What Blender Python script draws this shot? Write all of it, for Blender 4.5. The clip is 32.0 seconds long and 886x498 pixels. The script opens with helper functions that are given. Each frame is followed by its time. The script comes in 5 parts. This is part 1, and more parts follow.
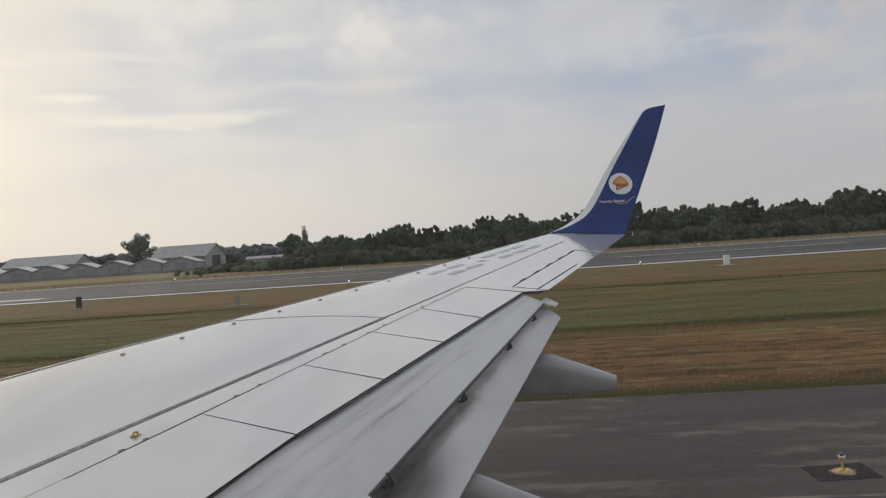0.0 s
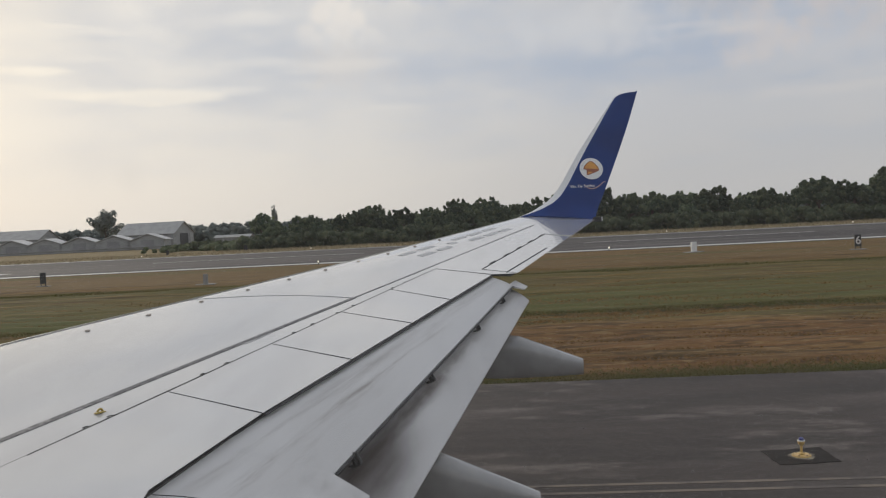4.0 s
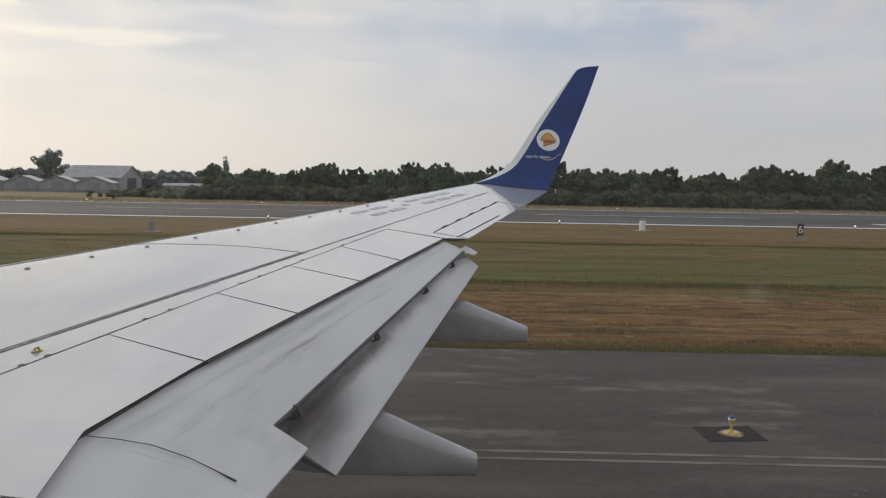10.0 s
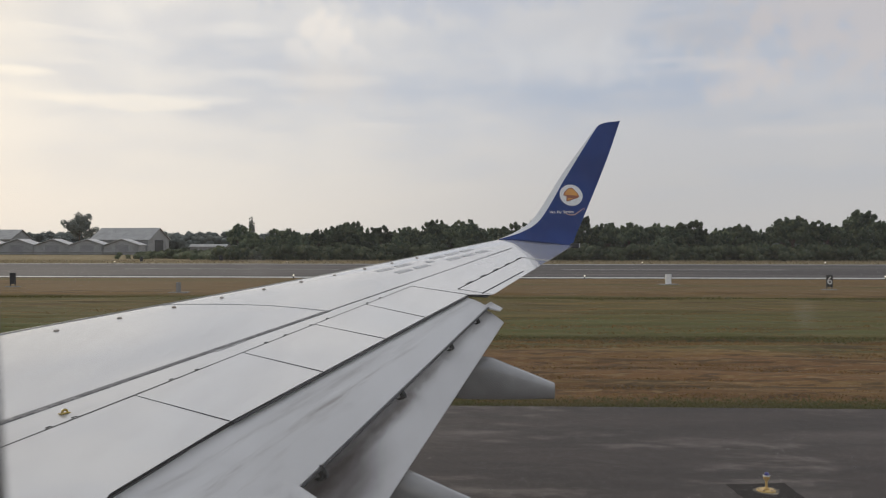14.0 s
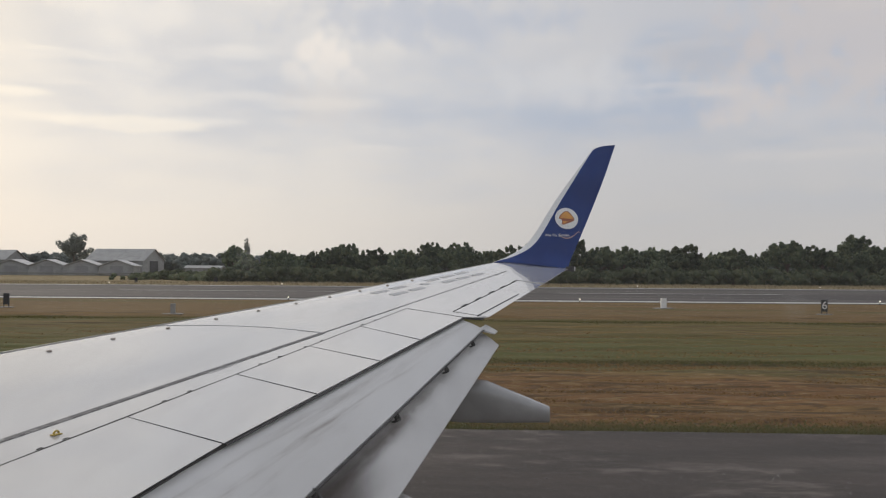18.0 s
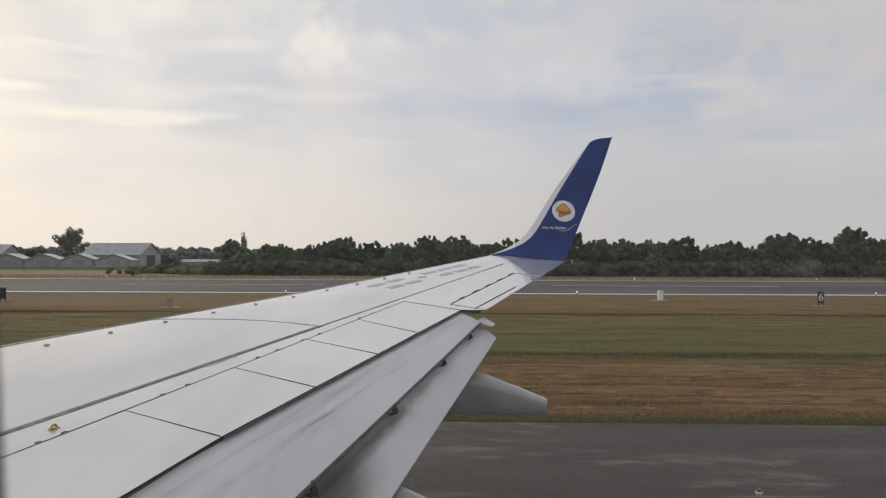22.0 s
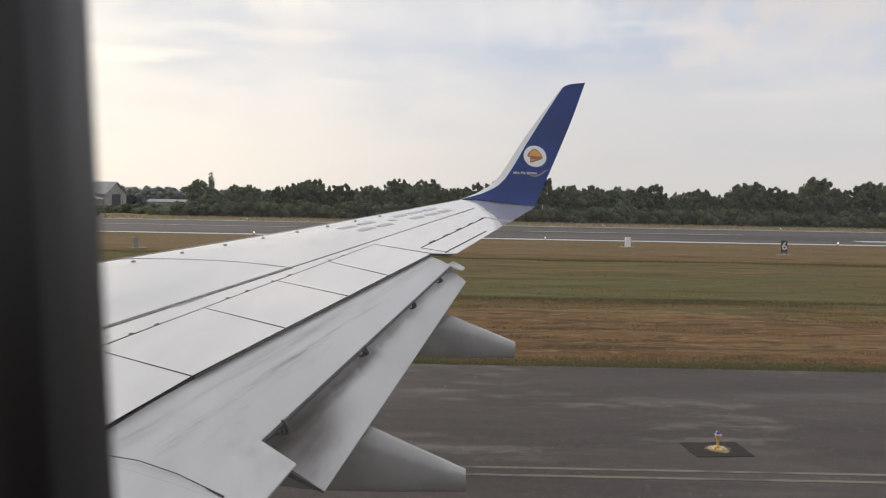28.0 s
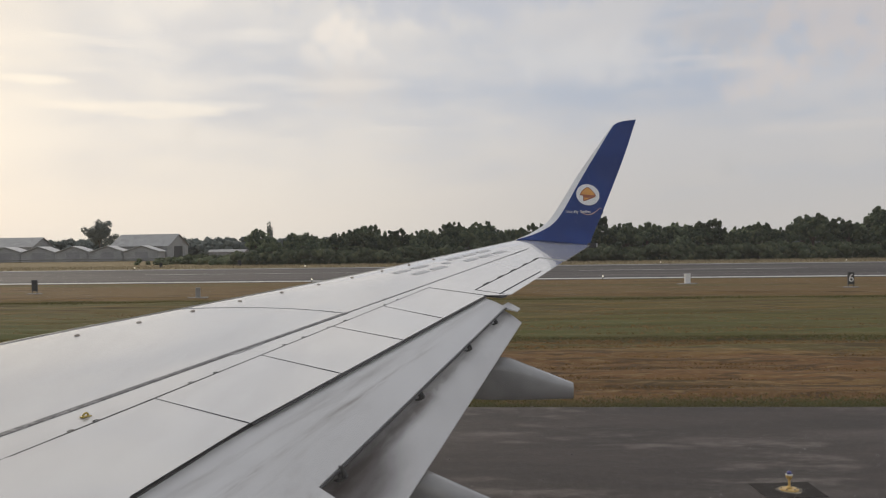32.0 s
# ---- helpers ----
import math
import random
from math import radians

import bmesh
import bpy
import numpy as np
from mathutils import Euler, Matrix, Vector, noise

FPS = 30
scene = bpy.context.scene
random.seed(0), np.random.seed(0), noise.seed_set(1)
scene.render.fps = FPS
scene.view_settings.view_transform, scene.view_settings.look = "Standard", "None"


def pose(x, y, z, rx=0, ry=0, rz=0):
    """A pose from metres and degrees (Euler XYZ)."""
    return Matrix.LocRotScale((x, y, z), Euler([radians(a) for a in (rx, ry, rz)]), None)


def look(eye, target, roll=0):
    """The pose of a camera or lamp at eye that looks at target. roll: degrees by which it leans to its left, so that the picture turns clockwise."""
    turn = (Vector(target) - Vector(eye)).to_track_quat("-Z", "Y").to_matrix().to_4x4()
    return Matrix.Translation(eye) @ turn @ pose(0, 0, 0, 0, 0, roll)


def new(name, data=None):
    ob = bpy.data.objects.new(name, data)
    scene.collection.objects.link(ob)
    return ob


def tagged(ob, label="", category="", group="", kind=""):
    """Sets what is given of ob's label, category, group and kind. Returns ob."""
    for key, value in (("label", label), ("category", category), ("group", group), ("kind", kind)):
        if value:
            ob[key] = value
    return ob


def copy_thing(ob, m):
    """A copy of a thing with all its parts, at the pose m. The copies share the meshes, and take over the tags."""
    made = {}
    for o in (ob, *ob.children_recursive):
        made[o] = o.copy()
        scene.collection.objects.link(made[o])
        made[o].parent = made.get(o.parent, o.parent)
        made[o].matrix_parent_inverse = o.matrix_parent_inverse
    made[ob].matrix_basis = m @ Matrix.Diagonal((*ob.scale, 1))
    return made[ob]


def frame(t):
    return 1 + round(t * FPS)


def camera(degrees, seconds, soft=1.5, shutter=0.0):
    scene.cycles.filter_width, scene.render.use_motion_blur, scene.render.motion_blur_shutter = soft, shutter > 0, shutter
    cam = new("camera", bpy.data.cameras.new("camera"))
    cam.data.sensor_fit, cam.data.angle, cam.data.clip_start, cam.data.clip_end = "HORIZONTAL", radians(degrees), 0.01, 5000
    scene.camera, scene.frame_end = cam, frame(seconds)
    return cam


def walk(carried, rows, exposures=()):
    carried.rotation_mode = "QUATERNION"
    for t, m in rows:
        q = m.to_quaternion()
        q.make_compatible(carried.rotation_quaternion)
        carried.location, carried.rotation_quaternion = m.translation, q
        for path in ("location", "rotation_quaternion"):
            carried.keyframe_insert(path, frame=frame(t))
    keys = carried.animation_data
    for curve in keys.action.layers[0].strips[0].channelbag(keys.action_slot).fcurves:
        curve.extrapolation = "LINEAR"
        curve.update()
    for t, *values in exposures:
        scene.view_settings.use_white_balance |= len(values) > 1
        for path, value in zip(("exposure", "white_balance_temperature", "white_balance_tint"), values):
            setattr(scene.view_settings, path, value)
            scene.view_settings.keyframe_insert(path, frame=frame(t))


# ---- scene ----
# ---- camera and its walk: seconds, place, yaw from +y, pitch, lean ----
PATH = [
    (0.0, 1.7000, -0.0240, 3.9050, -83.701, -0.576, -3.935),
    (0.5, 1.7000, -0.0237, 3.9025, -85.335, -1.767, -3.110),
    (1.0, 1.7000, -0.0234, 3.9000, -86.997, -3.030, -2.729),
    (1.5, 1.7000, -0.0231, 3.8993, -87.206, -3.063, -2.561),
    (2.0, 1.7000, -0.0229, 3.8987, -86.320, -2.551, -2.912),
    (2.5, 1.7000, -0.0226, 3.8980, -85.679, -1.851, -3.115),
    (3.0, 1.7000, -0.0223, 3.8973, -85.621, -1.921, -2.965),
    (3.5, 1.7000, -0.0220, 3.8967, -85.635, -1.842, -2.936),
    (5.5, 1.7000, -0.0216, 3.8940, -85.480, -1.993, -2.762),
    (6.0, 1.7000, -0.0215, 3.8933, -85.697, -2.037, -2.618),
    (6.5, 1.7000, -0.0214, 3.8927, -85.757, -2.258, -2.360),
    (7.0, 1.7000, -0.0213, 3.8920, -85.685, -2.069, -2.375),
    (7.5, 1.7000, -0.0212, 3.8913, -85.452, -2.021, -2.098),
    (8.0, 1.7000, -0.0211, 3.8907, -85.473, -2.011, -2.521),
    (8.5, 1.7000, -0.0210, 3.8900, -85.614, -2.390, -2.497),
    (9.0, 1.7000, -0.0165, 3.8700, -87.976, -5.369, -0.140),
    (9.5, 1.7000, -0.0120, 3.8696, -89.308, -5.047, 0.037),
    (10.0, 1.7000, -0.0118, 3.8691, -88.776, -4.225, 0.952),
    (10.5, 1.7000, -0.0115, 3.8687, -88.561, -2.504, 1.019),
    (11.0, 1.7000, -0.0112, 3.8683, -88.329, -0.858, 0.329),
    (11.5, 1.7000, -0.0110, 3.8678, -88.089, -0.757, 0.098),
    (12.0, 1.7000, -0.0108, 3.8674, -87.777, -0.506, 0.401),
    (12.5, 1.7000, -0.0105, 3.8670, -87.695, -0.398, 0.493),
    (13.0, 1.7000, -0.0102, 3.8665, -87.342, -0.117, 0.152),
    (13.5, 1.7000, -0.0100, 3.8661, -87.008, -0.396, 0.156),
    (15.5, 1.7000, -0.0102, 3.8643, -88.143, -0.926, -0.690),
    (16.0, 1.7000, -0.0103, 3.8639, -88.169, -0.424, -0.391),
    (16.5, 1.7000, -0.0103, 3.8635, -87.673, 0.566, -0.161),
    (17.0, 1.7000, -0.0104, 3.8630, -87.484, 1.047, 0.151),
    (17.5, 1.7000, -0.0105, 3.8626, -87.537, 0.938, -0.067),
    (18.0, 1.7000, -0.0105, 3.8622, -87.442, 0.975, 0.333),
    (18.5, 1.7000, -0.0106, 3.8617, -87.422, 1.143, 0.441),
    (19.0, 1.7000, -0.0105, 3.8613, -87.218, 1.005, 0.156),
    (19.5, 1.7000, -0.0105, 3.8609, -86.931, 1.177, 0.129),
    (20.0, 1.7000, -0.0102, 3.8604, -86.591, 1.099, 0.239),
    (20.5, 1.7000, -0.0105, 3.8600, -86.596, 1.216, 0.002),
    (21.0, 1.7000, -0.0100, 3.8596, -86.730, 1.053, 0.035),
    (21.5, 1.7000, -0.0086, 3.8591, -87.402, 0.697, 0.657),
    (22.0, 1.7000, -0.0087, 3.8587, -87.640, 0.524, 0.156),
    (22.5, 1.7000, -0.0075, 3.8583, -87.833, 0.640, 0.467),
    (23.0, 1.7000, -0.0080, 3.8578, -87.341, 0.501, 0.660),
    (23.5, 1.7000, -0.0086, 3.8574, -86.878, 0.794, 0.783),
    (24.0, 1.7000, -0.0068, 3.8570, -87.466, 0.770, 0.489),
    (24.5, 1.7000, -0.0065, 3.8565, -87.624, 0.304, 1.050),
    (25.0, 1.7000, -0.0062, 3.8561, -88.050, 0.295, 0.486),
    (25.5, 1.7000, -0.0006, 3.8557, -88.945, -2.984, -0.174),
    (27.5, 1.7000, 0.0075, 3.8539, -88.202, -2.791, 1.183),
    (28.0, 1.7000, 0.0096, 3.8535, -89.687, -3.124, 1.058),
    (28.5, 1.7000, 0.0063, 3.8530, -88.562, -1.578, -0.838),
    (29.0, 1.7000, -0.0103, 3.8526, -88.650, 0.484, -0.667),
    (29.5, 1.7000, -0.0157, 3.8522, -87.003, 0.214, -0.353),
    (30.0, 1.7000, -0.0200, 3.8517, -86.224, 0.144, -0.963),
    (30.5, 1.7000, -0.0200, 3.8513, -85.911, 0.082, -0.747),
    (31.0, 1.7000, -0.0200, 3.8509, -85.895, -0.078, -0.547),
    (31.5, 1.7000, -0.0200, 3.8504, -86.002, -0.189, -0.659),
    (32.0, 1.7000, -0.0200, 3.8500, -86.000, -0.350, -0.743),
]
# seconds, stops, kelvin, tint
LIGHT_METER = [(0, -0.06, 6490, 10), (1, 0.0, 6490, 10), (2, 0.09, 6490, 10), (3, 0.0, 6490, 10), (6, -0.02, 6489, 10), (9, 0.0, 6494, 10), (9.5, 0.40, 6495, 10), (10, 0.08, 6495, 10), (12, 0.03, 6498, 10), (16, 0.08, 6560, 11), (19, 0.05, 6590, 11), (21, 0.06, 6590, 11), (23, 0.12, 6590, 11), (25, 0.1, 6590, 11), (25.5, 0.12, 6590, 11), (27.5, 0.40, 6700, 11), (28, 0.40, 6720, 11), (28.6, 0.34, 6720, 11), (29.2, 0.0, 6720, 11), (30, -0.22, 6720, 11), (31, 0.02, 6720, 11), (32, 0.07, 6720, 11)]


def aim(x, y, z, yaw, pitch, lean):
    a, b = radians(yaw), radians(pitch)
    return look((x, y, z), (x - math.sin(a) * math.cos(b), y + math.cos(a) * math.cos(b), z + math.sin(b)), lean)


cam = camera(53.76, 32.0, soft=1.15)
# a phone's small aperture, focused on the wing: only the near window surround goes soft
cam.data.dof.use_dof, cam.data.dof.focus_distance, cam.data.dof.aperture_fstop = True, 13.0, 17.0
walk(cam, [(t, aim(*r)) for t, *r in PATH], LIGHT_METER)

# ---- sky and sun: low hazy sun ahead of the wing, thin broken cloud ----
SUN_AZ, SUN_EL = 44.0, 17.0        # degrees from +x towards +y, degrees up


def maths(tree, op, a, b=None, c=None, clamp=False):
    n = tree.nodes.new("ShaderNodeMath")
    n.operation, n.use_clamp = op, clamp
    for slot, v in enumerate((a, b, c)):
        if v is None:
            continue
        if isinstance(v, (int, float)):
            n.inputs[slot].default_value = v
        else:
            tree.links.new(v, n.inputs[slot])
    return n.outputs[0]


def mixed(tree, fac, a, b, mode="MIX"):
    n = tree.nodes.new("ShaderNodeMix")
    n.data_type, n.blend_type = "RGBA", mode
    for slot, v in ((0, fac), (6, a), (7, b)):
        if isinstance(v, (int, float)):
            n.inputs[slot].default_value = v
        elif isinstance(v, tuple):
            n.inputs[slot].default_value = (*v, 1)
        else:
            tree.links.new(v, n.inputs[slot])
    return n.outputs[2]


def ramp(tree, value, lo, hi):
    n = tree.nodes.new("ShaderNodeMapRange")
    n.interpolation_type = "SMOOTHSTEP"
    n.inputs["From Min"].default_value, n.inputs["From Max"].default_value = lo, hi
    tree.links.new(value, n.inputs["Value"])
    return n.outputs["Result"]


def grain(tree, vector, scale, detail=4.0, rough=0.55, stretch=(1, 1, 1)):
    m = tree.nodes.new("ShaderNodeMapping")
    m.inputs["Scale"].default_value = stretch
    tree.links.new(vector, m.inputs["Vector"])
    n = tree.nodes.new("ShaderNodeTexNoise")
    n.inputs["Scale"].default_value, n.inputs["Detail"].default_value, n.inputs["Roughness"].default_value = scale, detail, rough
    tree.links.new(m.outputs[0], n.inputs["Vector"])
    return n.outputs["Fac"]


def make_world():
    w = bpy.data.worlds.new("hazy_morning")
    w.use_nodes = True
    t = w.node_tree
    t.nodes.clear()
    sky = t.nodes.new("ShaderNodeTexSky")
    sky.sky_type, sky.sun_disc = "NISHITA", False
    sky.sun_elevation, sky.sun_rotation = radians(SUN_EL), radians(90 - SUN_AZ)
    sky.air_density, sky.dust_density, sky.ozone_density = 1.0, 3.0, 1.0
    coord = t.nodes.new("ShaderNodeTexCoord").outputs["Generated"]
    sep = t.nodes.new("ShaderNodeSeparateXYZ")
    t.links.new(coord, sep.inputs[0])
    x, y, z = sep.outputs
    up = maths(t, "MAXIMUM", z, 0.0)
    # nearness of a direction to the sun, 0 to 1
    sa, se = radians(SUN_AZ), radians(SUN_EL)
    dot = maths(t, "ADD", maths(t, "ADD", maths(t, "MULTIPLY", x, math.cos(sa) * math.cos(se)), maths(t, "MULTIPLY", y, math.sin(sa) * math.cos(se))), maths(t, "MULTIPLY", z, math.sin(se)))
    near = ramp(t, dot, 0.55, 1.0)
    close = ramp(t, dot, 0.93, 1.0)
    # cloud layer seen in perspective
    den = maths(t, "ADD", up, 0.16)
    comb = t.nodes.new("ShaderNodeCombineXYZ")
    t.links.new(maths(t, "DIVIDE", x, den), comb.inputs[0])
    t.links.new(maths(t, "DIVIDE", y, den), comb.inputs[1])
    big = grain(t, comb.outputs[0], 0.75, 7.0, 0.55)
    fine = grain(t, comb.outputs[0], 2.6, 6.0, 0.6)
    heaps = grain(t, coord, 6.5, 6.0, 0.5, (1, 1, 1.5))
    streaks = grain(t, coord, 3.2, 5.0, 0.5, (1, 1, 9.0))
    veil = ramp(t, maths(t, "ADD", maths(t, "MULTIPLY", big, 0.65), maths(t, "MULTIPLY", fine, 0.35)), 0.36, 0.58)
    puff = ramp(t, heaps, 0.50, 0.72)
    line = ramp(t, streaks, 0.55, 0.68)
    pale = mixed(t, near, (0.535, 0.55, 0.595), (0.79, 0.765, 0.735))
    white = mixed(t, near, (0.65, 0.632, 0.63), (0.93, 0.885, 0.82))
    blue = mixed(t, near, (0.40, 0.465, 0.585), (0.58, 0.60, 0.645))
    haze = mixed(t, near, (0.535, 0.528, 0.53), (0.85, 0.795, 0.725))
    low = ramp(t, up, 0.20, 0.0)
    body = mixed(t, veil, blue, pale)
    body = mixed(t, maths(t, "MULTIPLY", maths(t, "MULTIPLY", puff, maths(t, "SUBTRACT", 1.0, low)), 0.45), body, white)
    body = mixed(t, maths(t, "MULTIPLY", line, 0.55), body, white)
    # single clouds: middle (azimuth, height), half width and height in degrees, raggedness, softness, share, colour
    a = maths(t, "ARCTAN2", y, x)
    ragged, wispy = grain(t, coord, 27.0, 9.0, 0.66), grain(t, coord, 9.0, 6.0, 0.6, (1, 1, 7.0))
    for az, el, wide, tall, rag, inner, share, colour in (
            (3.0, 15.6, 10.0, 1.9, 1.3, 0.2, 0.55, (0.43, 0.485, 0.60)),
            (-7.0, 11.6, 6.5, 1.7, 1.4, 0.2, 0.50, (0.665, 0.67, 0.69)),
            (-14.0, 13.2, 4.0, 2.0, 1.4, 0.2, 0.45, (0.50, 0.495, 0.52)),
            (-22.0, 14.5, 8.0, 5.0, 1.4, 0.3, 0.72, (0.595, 0.555, 0.55)),
            (-16.4, 9.9, 2.6, 2.1, 1.5, 0.2, 0.60, (0.665, 0.61, 0.585)),
            (-13.0, 7.6, 5.0, 0.7, 1.5, 0.2, 0.35, (0.47, 0.505, 0.575)),
            (10.2, 10.4, 3.8, 1.7, 1.5, 0.2, 0.45, (0.66, 0.63, 0.615)),
            (23.0, 8.6, 7.5, 0.50, 1.7, 0.1, 0.62, (0.98, 0.91, 0.80)),
            (17.0, 8.9, 3.6, 0.45, 1.6, 0.1, 0.45, (0.90, 0.86, 0.80)),
            (29.0, 10.0, 2.6, 0.35, 1.4, 0.2, 0.60, (0.98, 0.92, 0.82)),
            (20.0, 13.2, 4.5, 1.3, 1.5, 0.2, 0.35, (0.62, 0.625, 0.655)),
            (24.0, 15.8, 6.0, 1.2, 1.5, 0.2, 0.40, (0.93, 0.88, 0.81))):
        da = maths(t, "DIVIDE", maths(t, "SUBTRACT", a, radians(az)), radians(wide))
        de = maths(t, "DIVIDE", maths(t, "SUBTRACT", z, math.sin(radians(el))), radians(tall))
        r = maths(t, "SQRT", maths(t, "ADD", maths(t, "MULTIPLY", da, da), maths(t, "MULTIPLY", de, de)))
        r = maths(t, "ADD", r, maths(t, "MULTIPLY", maths(t, "SUBTRACT", ragged if tall > 1.0 else wispy, 0.5), rag * 2.0))
        body = mixed(t, maths(t, "MULTIPLY", ramp(t, r, 1.15, inner), share), body, colour)
    # heaped cumulus: lobes that share one ragged outline, fading out at its foot
    heap = None
    for az, el, size in ((10.8, 14.3, 0.60), (10.1, 13.8, 0.75), (11.4, 13.5, 0.9), (9.2, 13.0, 0.85), (10.4, 12.6, 1.3), (12.3, 12.0, 1.0), (8.3, 11.9, 1.1)):
        da = maths(t, "DIVIDE", maths(t, "SUBTRACT", a, radians(az)), radians(size))
        de = maths(t, "DIVIDE", maths(t, "SUBTRACT", z, math.sin(radians(el))), radians(size))
        r = maths(t, "SQRT", maths(t, "ADD", maths(t, "MULTIPLY", da, da), maths(t, "MULTIPLY", de, de)))
        heap = r if heap is None else maths(t, "MINIMUM", heap, r)
    heap = maths(t, "ADD", heap, maths(t, "MULTIPLY", maths(t, "SUBTRACT", grain(t, coord, 45.0, 6.0, 0.6), 0.5), 2.2))
    foot = ramp(t, z, math.sin(radians(10.8)), math.sin(radians(13.8)))
    body = mixed(t, maths(t, "MULTIPLY", maths(t, "MULTIPLY", ramp(t, heap, 1.25, 0.4), foot), 0.75), body, (0.87, 0.815, 0.76))
    body = mixed(t, low, body, haze)
    body = mixed(t, maths(t, "MULTIPLY", close, 0.6), body, (1.0, 0.90, 0.74))
    body = mixed(t, maths(t, "MULTIPLY", ramp(t, dot, 0.986, 1.0), 0.9), body, (7.0, 6.1, 4.8))
    clear = mixed(t, 1.0, sky.outputs[0], (0.09, 0.09, 0.09), "MULTIPLY")
    total = mixed(t, 0.95, clear, body)
    back = t.nodes.new("ShaderNodeBackground")
    t.links.new(total, back.inputs["Color"])
    out = t.nodes.new("ShaderNodeOutputWorld")
    t.links.new(back.outputs[0], out.inputs[0])
    scene.world = w


make_world()
sun_data = bpy.data.lights.new("sun", "SUN")
sun_data.energy, sun_data.angle, sun_data.color = 1.0, radians(14), (1.0, 0.92, 0.80)
sun = new("sun", sun_data)
sa, se = radians(SUN_AZ), radians(SUN_EL)
sun.matrix_world = look((60 * math.cos(sa), 60 * math.sin(sa), 60 * math.tan(se)), (0, 0, 0))


# ---- materials ----
def material(name, colour, rough=0.5, metal=0.0, second=None, mix_scale=1.0, mix_lo=0.4, mix_hi=0.65, stretch=(1, 1, 1), fine_scale=0.0, fine=0.12, bump=0.0, bump_scale=40.0,
             vary=0.0, coat=0.0, third=None, third_scale=1.0, third_lo=0.5, third_hi=0.7, third_stretch=(1, 1, 1), spec=0.5):
    """Two or three colours mixed by noise at two scales, in metres."""
    m = bpy.data.materials.new(name)
    m.use_nodes = True
    t = m.node_tree
    b = t.nodes["Principled BSDF"]
    b.inputs["Roughness"].default_value, b.inputs["Metallic"].default_value = rough, metal
    b.inputs["Coat Weight"].default_value, b.inputs["Specular IOR Level"].default_value = coat, spec
    at = t.nodes.new("ShaderNodeNewGeometry").outputs["Position"]
    c = mixed(t, 0.0, colour, colour)
    if second:
        c = mixed(t, ramp(t, grain(t, at, mix_scale, 5.0, 0.6, stretch), mix_lo, mix_hi), c, second)
    if third:
        c = mixed(t, ramp(t, grain(t, at, third_scale, 4.0, 0.6, third_stretch), third_lo, third_hi), c, third)
    if fine_scale:
        g = grain(t, at, fine_scale, 3.0, 0.7)
        k = maths(t, "ADD", maths(t, "MULTIPLY", g, 2 * fine), 1.0 - fine)
        cc = t.nodes.new("ShaderNodeCombineXYZ")
        for s in range(3):
            t.links.new(k, cc.inputs[s])
        c = mixed(t, 1.0, c, cc.outputs[0], "MULTIPLY")
    if vary:
        info = t.nodes.new("ShaderNodeObjectInfo").outputs["Random"]
        k = maths(t, "ADD", maths(t, "MULTIPLY", info, 2 * vary), 1.0 - vary)
        cc = t.nodes.new("ShaderNodeCombineXYZ")
        for s in range(3):
            t.links.new(k, cc.inputs[s])
        c = mixed(t, 1.0, c, cc.outputs[0], "MULTIPLY")
    t.links.new(c, b.inputs["Base Color"])
    if bump:
        bn = t.nodes.new("ShaderNodeBump")
        bn.inputs["Strength"].default_value, bn.inputs["Distance"].default_value = bump, 0.02
        t.links.new(grain(t, at, bump_scale, 4.0, 0.6), bn.inputs["Height"])
        t.links.new(bn.outputs[0], b.inputs["Normal"])
    return m


WING_WHITE = material("wing_white_paint", (0.64, 0.628, 0.612), 0.20, second=(0.58, 0.568, 0.552), mix_scale=0.9, stretch=(0.5, 2.0, 1), fine_scale=30, fine=0.03, coat=1.0,
                      third=(0.53, 0.518, 0.50), third_scale=1.6, third_lo=0.55, third_hi=0.85, third_stretch=(0.6, 1.2, 1), bump=0.15, bump_scale=1.6, spec=0.8)
WING_WHITE.node_tree.nodes["Principled BSDF"].inputs["Coat IOR"].default_value = 1.65
WING_WHITE.node_tree.links.new(next(n for n in WING_WHITE.node_tree.nodes if n.type == "BUMP").outputs[0], WING_WHITE.node_tree.nodes["Principled BSDF"].inputs["Coat Normal"])
FLAP_WHITE = material("flap_grey_paint", (0.64, 0.63, 0.615), 0.34, second=(0.57, 0.56, 0.545), mix_scale=1.3, stretch=(0.35, 1.4, 1), fine_scale=30, fine=0.04,
                      third=(0.40, 0.385, 0.37), third_scale=1.5, third_lo=0.58, third_hi=0.85, third_stretch=(0.8, 1.6, 1))
AFT_FLAP_GREY = material("aft_flap_grey_paint", (0.58, 0.57, 0.555), 0.36, second=(0.50, 0.49, 0.478), mix_scale=1.2, stretch=(0.8, 1.6, 1), fine_scale=25, fine=0.05,
                         third=(0.36, 0.345, 0.33), third_scale=1.4, third_lo=0.62, third_hi=0.85, third_stretch=(0.9, 1.8, 1))
FAIRING_GREY = material("fairing_grey_paint", (0.40, 0.395, 0.385), 0.16, second=(0.32, 0.315, 0.307), mix_scale=2.0, fine_scale=20, fine=0.04, coat=0.7)
BARE_METAL = material("brushed_aluminium", (0.88, 0.85, 0.80), 0.42, 0.15, second=(0.80, 0.77, 0.72), mix_scale=3.0)
# black for open joints, also for shade drawn along edges and in recesses
DARK_GAP = material("gap_and_shade_black", (0.022, 0.022, 0.024), 0.7, second=(0.05, 0.05, 0.05), mix_scale=9)
SEAL_GREY = material("grey_seal", (0.115, 0.113, 0.115), 0.65, second=(0.27, 0.265, 0.26), mix_scale=16, mix_lo=0.45, mix_hi=0.7)
